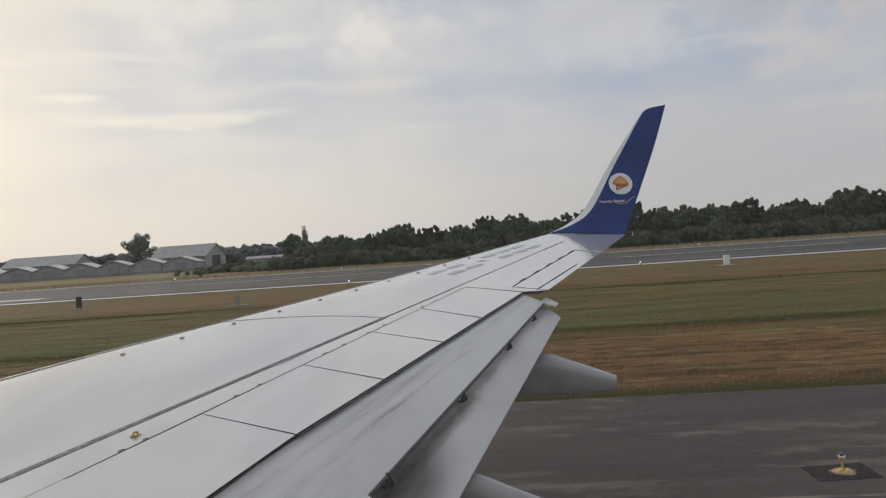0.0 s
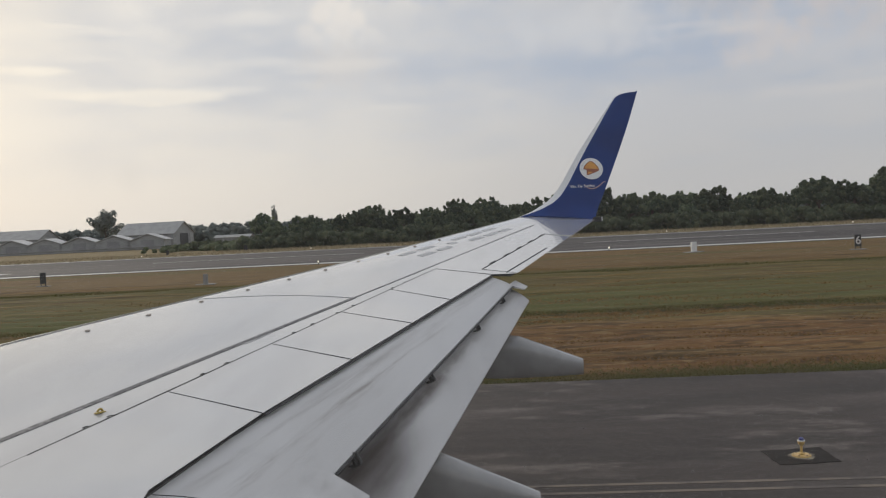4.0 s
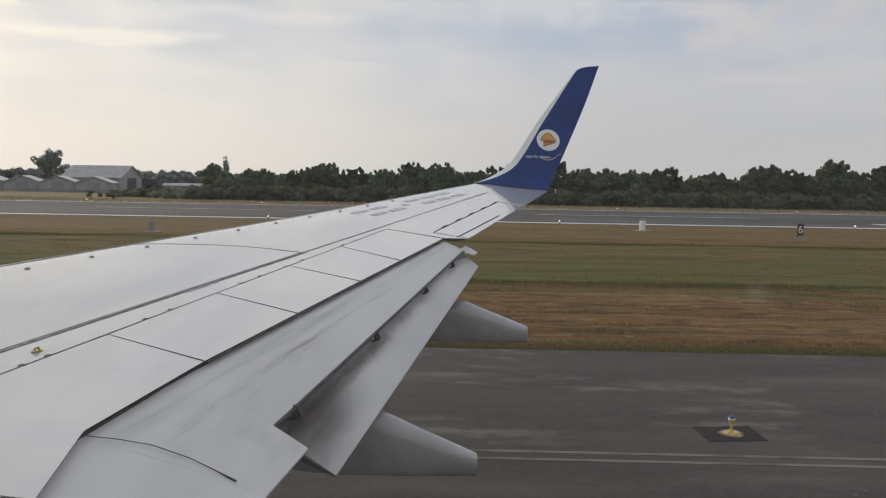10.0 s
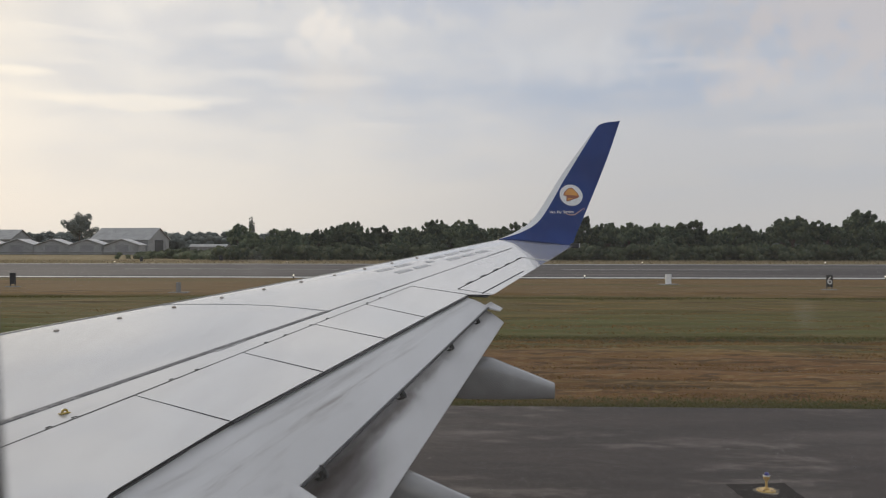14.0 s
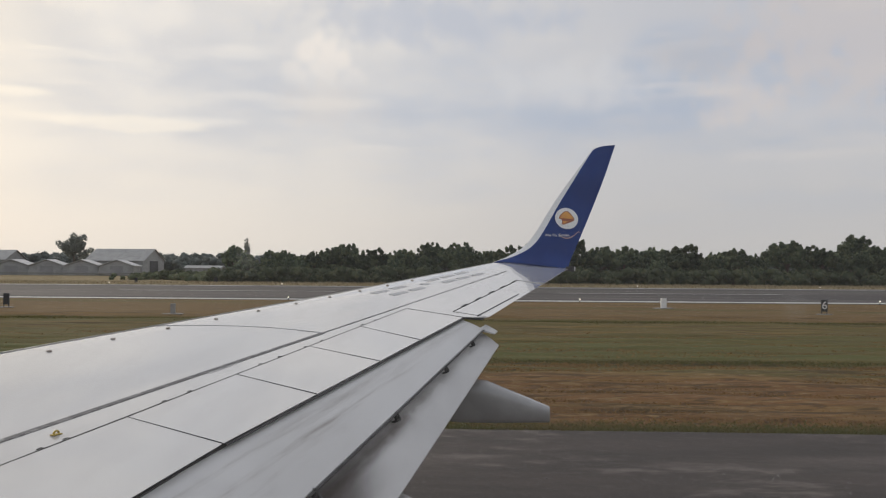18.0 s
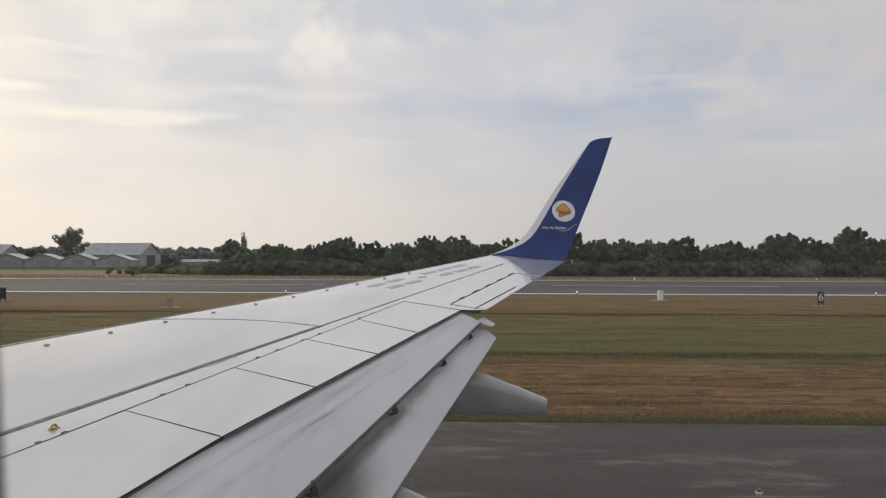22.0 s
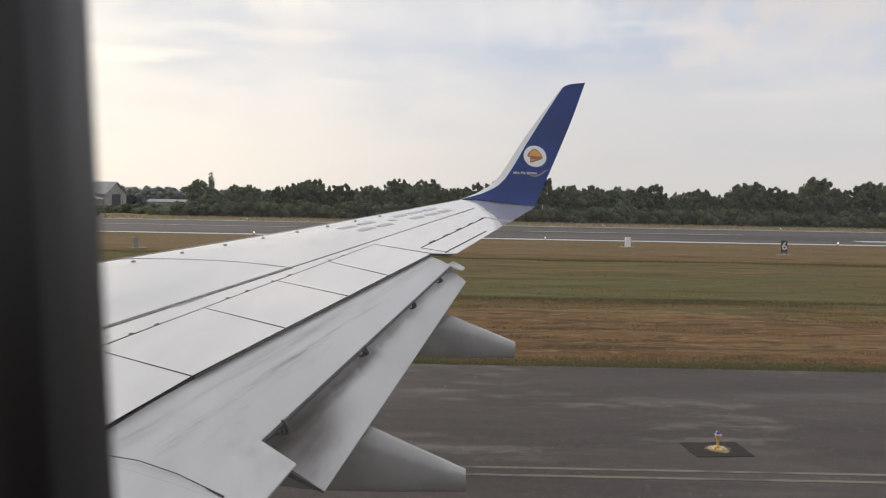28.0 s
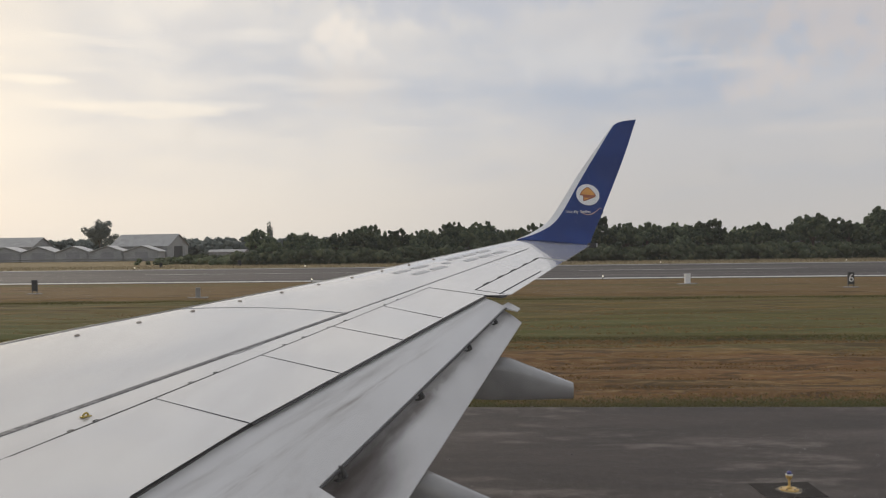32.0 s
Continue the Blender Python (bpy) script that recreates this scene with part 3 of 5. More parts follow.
# ---- mesh helpers ----
def mesh_of(name, verts, faces, mat, smooth=False):
    me = bpy.data.meshes.new(name)
    me.from_pydata([tuple(v) for v in verts], [], [tuple(f) for f in faces])
    me.materials.append(mat)
    if smooth:
        me.polygons.foreach_set("use_smooth", [True] * len(me.polygons))
    me.update()
    return me


def thing(name, label, category, place=(0, 0, 0), turn=0.0, group="", kind=""):
    e = new(name)
    e.matrix_basis = pose(*place, 0, 0, turn)
    return tagged(e, label, category, group, kind)


def put(name, me, parent=None, label="", m=None):
    ob = new(name, me)
    if parent is not None:
        ob.parent = parent
    if m is not None:
        ob.matrix_basis = m
    if label:
        tagged(ob, label)
    return ob


def part(name, bm, mat, parent, label="", smooth=False, m=None):
    me = bpy.data.meshes.new(name)
    bm.to_mesh(me)
    bm.free()
    me.materials.append(mat)
    if smooth:
        me.polygons.foreach_set("use_smooth", [True] * len(me.polygons))
    return put(name, me, parent, label, m)


def box_bm(sx, sy, sz, bevel=0.0, at=(0, 0, 0), bm=None):
    """A box with softened edges that stands on at."""
    b = bmesh.new()
    bmesh.ops.create_cube(b, size=1.0)
    bmesh.ops.scale(b, vec=(sx, sy, sz), verts=b.verts)
    if bevel:
        bmesh.ops.bevel(b, geom=b.edges[:], offset=bevel, segments=2, affect="EDGES", profile=0.5)
    bmesh.ops.translate(b, vec=(at[0], at[1], at[2] + sz / 2), verts=b.verts)
    if bm is None:
        return b
    me = bpy.data.meshes.new("tmp")
    b.to_mesh(me)
    b.free()
    bm.from_mesh(me)
    bpy.data.meshes.remove(me)
    return bm


def tube_bm(path, radii, sides=8, bm=None):
    """A tapered tube through points, closed at both ends."""
    b = bm or bmesh.new()
    rings = []
    for i, (p, r) in enumerate(zip(path, radii)):
        p = Vector(p)
        d = (Vector(path[min(i + 1, len(path) - 1)]) - Vector(path[max(i - 1, 0)])).normalized()
        u = d.cross(Vector((0.3, 0.9, 0.31))).normalized()
        v = d.cross(u)
        rings.append([b.verts.new(p + r * (math.cos(a) * u + math.sin(a) * v)) for a in (2 * math.pi * k / sides for k in range(sides))])
    for a, c in zip(rings, rings[1:]):
        for k in range(sides):
            b.faces.new((a[k], a[(k + 1) % sides], c[(k + 1) % sides], c[k]))
    b.faces.new(rings[0][::-1])
    b.faces.new(rings[-1])
    return b


def slab_mesh(name, fore, aft, thick_fore, thick_aft, mat, chord=8, arch=0.0, span=None):
    """A closed sheet between two edge lines (lists of points), thinning from fore to aft, arched upwards."""
    n = len(fore)
    top, low = [], []
    for i in range(n):
        f, a = Vector(fore[i]), Vector(aft[i])
        for j in range(chord + 1):
            s = j / chord
            p = f.lerp(a, s)
            p.z += arch * math.sin(math.pi * s)
            top.append(p)
            low.append(p - Vector((0, 0, thick_fore + (thick_aft - thick_fore) * s)))
    verts = top + low
    k, w = len(top), chord + 1
    faces = []
    for i in range(n - 1):
        for j in range(chord):
            a = i * w + j
            faces.append((a, a + 1, a + w + 1, a + w))
            faces.append((k + a, k + a + w, k + a + w + 1, k + a + 1))
        faces.append((i * w, (i + 1) * w, k + (i + 1) * w, k + i * w))
        e = i * w + chord
        faces.append((e, k + e, k + e + w, e + w))
    for j in range(chord):
        faces.append((j, k + j, k + j + 1, j + 1))
        e = (n - 1) * w + j
        faces.append((e, e + 1, k + e + 1, k + e))
    me = mesh_of(name, verts, faces, mat)
    bm = bmesh.new()
    bm.from_mesh(me)
    bmesh.ops.recalc_face_normals(bm, faces=bm.faces)
    bm.to_mesh(me)
    bm.free()
    return me


def line_pts(a, b, n):
    return [Vector(a).lerp(Vector(b), i / (n - 1)) for i in range(n)]


# ---- ground: sward to the horizon, taxiway beside the aircraft, runway beyond ----
GRASS_EDGE, RUNWAY_NEAR, RUNWAY_FAR = 22.1, 92.0, 150.0


def smear(a, size, axis):
    """Running mean of a noise grid along one axis."""
    k = np.hanning(size + 2)[1:-1]
    return np.apply_along_axis(lambda r: np.convolve(np.concatenate([r[-size:], r, r[:size]]), k / k.sum(), "same")[size:-size], axis, a)


def ground_sheet():
    """Flat to the horizon; between taxiway and runway it carries low mowing ridges and two shallow drains."""
    fine_x = list(np.arange(22.5, 70.0, 0.3))
    fine_y = list(np.arange(-52.0, 52.1, 1.0))
    xs = [-3500, -900, -200, 0, 22] + fine_x + [72, 75, 82, 90, 120, 150, 160, 175, 200, 260, 400, 900, 3500]
    ys = [-3500, -900, -300, -150, -80, -60] + fine_y + [60, 80, 150, 300, 900, 3500]
    rng = np.random.default_rng(61)
    ridge = smear(smear(rng.normal(0, 1, (len(fine_x), len(fine_y))), 3, 0), 9, 1)
    lump = smear(smear(rng.normal(0, 1, (len(fine_x), len(fine_y))), 5, 0), 3, 1)
    relief = 0.060 * ridge / ridge.std() + 0.018 * lump / lump.std()
    verts, faces = [], []
    for i, x in enumerate(xs):
        for j, y in enumerate(ys):
            z = 0.0
            if 22.4 < x < 70.0 and -52.1 < y < 52.1:
                fade = min(1.0, (x - 22.4) / 1.5, (70.0 - x) / 3.0, (52.1 - abs(y)) / 6.0)
                z = fade * float(np.clip(relief[i - 5, j - 6], -0.12, 0.12))
            for mid in (37.0, 61.0):
                z -= 0.22 * max(0.0, 1.0 - abs(x - mid) / 0.9)
            verts.append((x, y, z))
    w = len(ys)
    for i in range(len(xs) - 1):
        for j in range(w - 1):
            a = i * w + j
            faces.append((a, a + w, a + w + 1, a + 1))
    tagged(put("ground", mesh_of("ground", verts, faces, GRASS, True)), "mown straw-coloured airfield grass with shallow drains", "ground", kind="structure")


def pavement(name, label, category, x0, x1, y0, y1, mat, z=0.025, wobble=0.0, seed=1):
    """A paved strip, 25 mm proud of the soil, with a slightly ragged edge."""
    rng = random.Random(seed)
    n = max(2, int((y1 - y0) / 4))
    verts, faces = [], []
    for i in range(n + 1):
        y = y0 + (y1 - y0) * i / n
        for x in (x0 + rng.uniform(-wobble, wobble), x1 + rng.uniform(-wobble, wobble)):
            verts += [(x, y, z), (x, y, z - 0.3)]
    for i in range(n):
        a = 4 * i
        faces += [(a, a + 2, a + 6, a + 4), (a + 2, a + 3, a + 7, a + 6), (a + 1, a, a + 4, a + 5)]
    faces += [(0, 1, 3, 2), (4 * n, 4 * n + 2, 4 * n + 3, 4 * n + 1)]
    return tagged(put(name, mesh_of(name, verts, faces, mat)), label, category, kind="structure")


def stripe(name, pts, mat, parent=None, label="", category="", z=0.031):
    """Flat road paint through corner points, or a thing of its own."""
    n = len(pts)
    me = mesh_of(name, [(x, y, z) for x, y in pts] + [(x, y, z - 0.004) for x, y in pts], [tuple(range(n)), tuple(range(2 * n - 1, n - 1, -1))] + [(i, i + n, (i + 1) % n + n, (i + 1) % n) for i in range(n)], mat)
    ob = put(name, me, parent)
    if label:
        tagged(ob, label, category)
    return ob


def rect(x0, x1, y0, y1):
    return [(x0, y0), (x1, y0), (x1, y1), (x0, y1)]


ground_sheet()
taxiway = pavement("road", "dark worn asphalt taxiway with damp streaks", "taxiway", -70, GRASS_EDGE, -600, 600, ASPHALT, wobble=0.07)
runway = pavement("runway", "grey asphalt runway with rubber streaks", "runway", RUNWAY_NEAR, RUNWAY_FAR, -1500, 1500, RUNWAY_ASPHALT, wobble=0.2, seed=2)
link = pavement("pavement", "wide asphalt link between taxiway and runway", "pavement", GRASS_EDGE - 0.05, RUNWAY_NEAR + 0.25, 70, 165, ASPHALT, z=0.021, seed=3)
for x, w in ((92.8, 2.4), (145.5, 1.6)):
    stripe("edge_line", rect(x, x + w, -900, 900), PAINT_WHITE, runway)
for y in range(-220, 300, 60):
    stripe("centre_dash", rect(120.0, 120.6, y, y + 30), PAINT_WHITE, runway)
for y in (-70, 62):
    stripe("aiming_bar", rect(103, 106, y, y + 22), PAINT_WHITE, runway)
for x in (13.75, 14.10):
    stripe("faded_line", rect(x, x + 0.10, -120, 120), PAINT_FAINT, taxiway)
# painted marks of the crossing further ahead
stripe("yellow_line", [(30, 88), (30.3, 88), (80, 122), (79.7, 122.2)], PAINT_YELLOW, link)
stripe("black_band", rect(9.0, 11.6, 128, 160), PAINT_BLACK, taxiway)
for k in range(12):
    for x in (9.3, 10.0, 10.7):
        stripe("yellow_dash", rect(x, x + 0.3, 128.6 + 2.6 * k, 130.2 + 2.6 * k), PAINT_YELLOW, taxiway, z=0.036)
hold_sign = thing("hold_sign_marking", "red painted hold marking with white numerals on asphalt", "road marking", (14.0, 140.0, 0.036))
put("red_field", mesh_of("red_field", [(-2, -4.5, 0), (3, -4.5, 0), (3, 4.5, 0), (-2, 4.5, 0), (-2, -4.5, -0.006), (3, -4.5, -0.006), (3, 4.5, -0.006), (-2, 4.5, -0.006)],
                         [(0, 1, 2, 3), (7, 6, 5, 4), (0, 4, 5, 1), (1, 5, 6, 2), (2, 6, 7, 3), (3, 7, 4, 0)], PAINT_RED), hold_sign)


def letters(name, text, size, mat, parent, m, label=""):
    c = bpy.data.curves.new(name, "FONT")
    c.body, c.size, c.align_x, c.align_y, c.extrude = text, size, "CENTER", "CENTER", 0.001
    c.materials.append(mat)
    return put(name, c, parent, label, m)


letters("numerals", "26-08", 3.2, PAINT_WHITE, hold_sign, pose(0.5, 0, 0.005, 0, 0, -90))
stripe("yellow_panel", rect(15.6, 18.0, 170, 173.6), PAINT_YELLOW, None, "yellow painted square panel on asphalt", "road marking")


# ---- small airfield fittings ----
def edge_light(place, turn=0.0, label="gold taxiway lamp with a blue dome on a dark bitumen patch"):
    t = thing("taxiway_light", label, "airfield light", place, turn, group="taxiway edge lights")
    rng = random.Random(5)
    pad = []
    for (xa, ya), (xb, yb) in zip(((-0.46, -0.50), (0.46, -0.56), (0.49, 0.54), (-0.43, 0.58)), ((0.46, -0.56), (0.49, 0.54), (-0.43, 0.58), (-0.46, -0.50))):
        pad += [(xa + (xb - xa) * k / 5 + rng.uniform(-0.025, 0.025), ya + (yb - ya) * k / 5 + rng.uniform(-0.025, 0.025)) for k in range(5)]
    n = len(pad)
    put("bitumen_patch", mesh_of("bitumen_patch", [(x, y, 0.012) for x, y in pad] + [(x, y, -0.02) for x, y in pad], [tuple(range(n))] + [(i, i + n, (i + 1) % n + n, (i + 1) % n) for i in range(n)], PAINT_BLACK), t)
    ring = [(rng.uniform(0.19, 0.27) * math.cos(a), rng.uniform(0.19, 0.27) * math.sin(a)) for a in (2 * math.pi * k / 18 for k in range(18))]
    put("sealant_ring", mesh_of("sealant_ring", [(x, y, 0.017) for x, y in ring] + [(x, y, 0.006) for x, y in ring], [tuple(range(18))] + [(i, i + 18, (i + 1) % 18 + 18, (i + 1) % 18) for i in range(18)], SEALANT), t, "pale crumbling sealant")
    plate = part("base_plate", tube_bm([(0, 0, 0.01), (0, 0, 0.030), (0, 0, 0.042)], [0.165, 0.165, 0.15], 20), LAMP_GOLD, t)
    for k in range(6):
        a = math.pi * k / 3 + 0.3
        part("bolt", tube_bm([(0.135 * math.cos(a), 0.135 * math.sin(a), 0.04), (0.135 * math.cos(a), 0.135 * math.sin(a), 0.056)], [0.014, 0.012], 6), BRACKET_DARK, plate)
    part("collar", tube_bm([(0, 0, 0.040), (0, 0, 0.062), (0, 0, 0.085)], [0.06, 0.045, 0.028], 14), LAMP_GOLD, t, smooth=True)
    part("stem", tube_bm([(0, 0, 0.08), (0, 0, 0.215)], [0.022, 0.022], 10), LAMP_GOLD, t)
    part("lamp_cup", tube_bm([(0, 0, 0.20), (0, 0, 0.225), (0, 0, 0.275), (0, 0, 0.285)], [0.028, 0.052, 0.060, 0.056], 14), LAMP_GOLD, t, smooth=True)
    part("retaining_ring", tube_bm([(0, 0, 0.281), (0, 0, 0.297)], [0.063, 0.060], 14), BOX_WHITE, t)
    part("dome", tube_bm([(0, 0, 0.295), (0, 0, 0.32), (0, 0, 0.343), (0, 0, 0.352)], [0.050, 0.048, 0.032, 0.012], 14), DOME_BLUE, t, "dark blue glass dome", smooth=True)
    t.scale = (0.86, 0.86, 0.86)
    return t


lamp = edge_light((15.3, -4.3, 0.026), 8)
for k in (1, 2, 3):
    copy_thing(lamp, pose(15.3, -4.3 - 57 * k, 0.026, 0, 0, 8 + 3 * k))
    copy_thing(lamp, pose(15.3, -4.3 + 57 * k + 20, 0.026, 0, 0, 8 - 3 * k))


def marker_panel(place, wide, tall, turn, mat, label):
    """Upright slab on a low concrete footing."""
    t = thing("marker_panel", label, "marker", place, turn, group="upright markers")
    part("slab", box_bm(0.22, wide, tall, 0.03, (0, 0, 0.05)), mat, t)
    part("cap", box_bm(0.23, wide + 0.01, 0.04, 0.012, (0, 0, tall + 0.051)), mat, t)
    part("footing", box_bm(0.9, wide + 1.1, 0.09, 0.03, (0.05, 0, -0.03)), CONCRETE, t)
    return t


marker_panel((80.5, -16.2, 0.0), 0.52, 0.82, 24, BOX_WHITE, "upright white enamelled panel on a concrete footing in grass")
marker_panel((66.0, 23.0, 0.0), 0.34, 0.70, 8, CONCRETE, "small weathered concrete marker post on a pale footing")
marker_panel((170.0, 51.8, 0.0), 0.75, 1.05, 15, SIGN_BLACK, "dark upright board in dry grass beyond the runway")
marker_panel((163.0, 64.8, 0.0), 0.55, 0.80, 20, SIGN_BLACK, "small dark board in dry grass beyond the runway")


def distance_board(place, text=None):
    t = thing("distance_board", "black runway distance board with white numeral" if text else "black board on two short posts in grass", "sign", place, 0, group="runway boards")
    part("panel", box_bm(0.14, 0.50, 0.95, 0.03, (0, 0, 0.25)), SIGN_BLACK, t)
    for y in (-0.2, 0.2):
        part("post", tube_bm([(0, y, -0.05), (0, y, 0.26)], [0.04, 0.04], 8), BRACKET_DARK, t)
    part("plinth", box_bm(0.5, 1.1, 0.08, 0.02, (0, 0, -0.02)), CONCRETE, t)
    if text:
        letters("numeral", text, 0.88, EMBLEM_WHITE, t, pose(-0.073, 0, 0.72, 90, 0, -90))
    return t


distance_board((72.5, -27.2, 0.0), "6")
distance_board((73.5, 39.9, 0.0))


def runway_lamp(place):
    t = thing("runway_light", "small lit runway edge lamp on a short stem", "airfield light", place, 0, group="runway edge lights")
    part("stem", tube_bm([(0, 0, -0.02), (0, 0, 0.22)], [0.05, 0.05], 8), BRACKET_DARK, t)
    part("globe", tube_bm([(0, 0, 0.20), (0, 0, 0.24), (0, 0, 0.34), (0, 0, 0.38)], [0.04, 0.065, 0.06, 0.03], 10), LAMP_GLASS, t, smooth=True)
    return t


first_lamp = runway_lamp((91.5, -40, 0.025))
for k in range(-3, 6):
    if k:
        copy_thing(first_lamp, pose(91.5, -40 + 30 * k, 0.025))
    copy_thing(first_lamp, pose(149.3, -26 + 30 * k, 0.025))


# ---- grass blades ----
def blades(name, label, mat, count, spot, high, seed, wide=0.035, flop=0.8):
    rng = np.random.default_rng(seed)
    x, y = spot(rng, count)
    h = high * rng.uniform(0.5, 1.3, count)
    a = rng.uniform(0, 2 * np.pi, count)
    lean = rng.normal(0, flop, (count, 2)) * h[:, None]
    base = np.stack([x, y, np.full(count, -0.02)], 1)
    off = np.stack([np.cos(a), np.sin(a), np.zeros(count)], 1) * (wide * rng.uniform(0.6, 1.6, count))[:, None]
    tip = base + np.stack([lean[:, 0], lean[:, 1], h + 0.02], 1)
    v = np.empty((count * 3, 3))
    # every blade shows its upper face towards the taxiway
    face = np.cross(2 * off, tip - base + off)
    off = np.where((face @ np.array([-0.8, 0.0, 0.6]) < 0)[:, None], -off, off)
    v[0::3], v[1::3], v[2::3] = base - off, base + off, tip
    me = bpy.data.meshes.new(name)
    me.vertices.add(count * 3)
    me.vertices.foreach_set("co", v.ravel())
    me.loops.add(count * 3)
    me.loops.foreach_set("vertex_index", np.arange(count * 3))
    me.polygons.add(count)
    me.polygons.foreach_set("loop_start", np.arange(0, count * 3, 3))
    me.polygons.foreach_set("loop_total", np.full(count, 3))
    me.materials.append(mat)
    me.update(calc_edges=True)
    tagged(put(name, me), label, "grass", kind="stuff")


def fringe(x, spread, y0, y1):
    return lambda rng, n: (x + np.abs(rng.normal(0, spread, n)) - 0.06, rng.uniform(y0, y1, n))


def band(x, spread, y0, y1, bunch=0.0):
    """A strip of blades along y, thicker in places."""
    def spot(rng, n):
        y = rng.uniform(y0, y1, n)
        wide = 1.0 + bunch * (np.sin(y * 0.31) + np.sin(y * 0.83 + 1.0) + np.sin(y * 1.9 + 2.0)) / 3
        return x + rng.normal(0, spread, n) * wide + 0.25 * np.sin(y * 0.47), y
    return spot


def meadow(x0, x1, y0, y1, power=1.6):
    def spot(rng, n):
        x = x0 + (x1 - x0) * rng.uniform(0, 1, n) ** power
        row = np.round(x / 0.55) * 0.55
        return np.where(rng.uniform(0, 1, n) < 0.25, row + rng.normal(0, 0.08, n), x), rng.uniform(y0, y1, n)
    return spot


def raked(x0, x1, y0, y1, wisps):
    """Blades gathered in short wisps that lie along the rows."""
    def spot(rng, n):
        cx, cy = rng.uniform(x0, x1, wisps), rng.uniform(y0, y1, wisps)
        k = rng.integers(0, wisps, n)
        return cx[k] + rng.normal(0, 0.09, n), cy[k] + rng.normal(0, 0.32, n)
    return spot


# ---- trees ----
def leaf_cloud(rng, lobes, per, size, reach=1.15, jitter=0.30):
    """Many small bent leaf clumps on the shells of round lobes: arrays of corners and quads."""
    pts, nrm = [], []
    for c, r in lobes:
        d = rng.normal(0, 1, (per, 3))
        d /= np.linalg.norm(d, axis=1, keepdims=True)
        k = rng.uniform(0.30, 1.0, (per, 1)) ** 0.6 * reach
        pts.append(np.array(c) + d * k * np.array(r))
        nrm.append(d)
    p, n = np.concatenate(pts), np.concatenate(nrm)
    n = n + rng.normal(0, jitter, n.shape)
    n /= np.linalg.norm(n, axis=1, keepdims=True)
    u = np.cross(n, rng.normal(0, 1, n.shape))
    u /= np.linalg.norm(u, axis=1, keepdims=True)
    w = np.cross(n, u)
    s = (size * rng.uniform(0.6, 1.5, len(p)))[:, None]
    v = np.empty((len(p) * 4, 3))
    v[0::4], v[1::4], v[2::4], v[3::4] = p - s * u, p - 0.55 * s * w + 0.25 * s * n, p + s * u, p + 0.55 * s * w + 0.25 * s * n
    return v


def ball(level):
    """Corners and triangles of a round ball, as arrays."""
    b = bmesh.new()
    bmesh.ops.create_icosphere(b, subdivisions=level, radius=1.0)
    b.verts.ensure_lookup_table()
    out = np.array([tuple(v.co) for v in b.verts]), np.array([[v.index for v in f.verts] for f in b.faces])
    b.free()
    return out


BALLS = {k: ball(k) for k in (1, 2, 3)}


def foliage_mesh(name, rng, lobes, per, size, mat, level=3, core=0.86, rough=0.22, floor=None):
    """Lumpy clumps, each a knobbly core dressed with small bent leaf sprays."""
    v = leaf_cloud(rng, lobes, per, size, 1.04, 0.45)
    if floor is not None:
        v = v[np.repeat(v.reshape(-1, 4, 3)[:, :, 2].min(1) > floor, 4)]
    quads = np.arange(len(v)).reshape(-1, 4)
    allv, tris, base = [v], [], len(v)
    if core:
        bv, bf = BALLS[level]
        for c, r in lobes:
            k = core * (1.0 + rng.normal(0, rough, (len(bv), 1)).clip(-0.45, 0.35))
            allv.append(np.array(c) + bv * k * np.array(r))
            tris.append(bf + base)
            base += len(bv)
    p = np.concatenate(allv)
    q = np.concatenate(tris) if tris else np.zeros((0, 3), int)
    me = bpy.data.meshes.new(name)
    me.vertices.add(len(p))
    me.vertices.foreach_set("co", p.ravel())
    me.loops.add(len(quads) * 4 + len(q) * 3)
    me.loops.foreach_set("vertex_index", np.concatenate([quads.ravel(), q.ravel()]))
    me.polygons.add(len(quads) + len(q))
    me.polygons.foreach_set("loop_start", np.concatenate([np.arange(len(quads)) * 4, len(quads) * 4 + np.arange(len(q)) * 3]))
    me.polygons.foreach_set("loop_total", np.concatenate([np.full(len(quads), 4), np.full(len(q), 3)]))
    me.materials.append(mat)
    me.update(calc_edges=True)
    return me


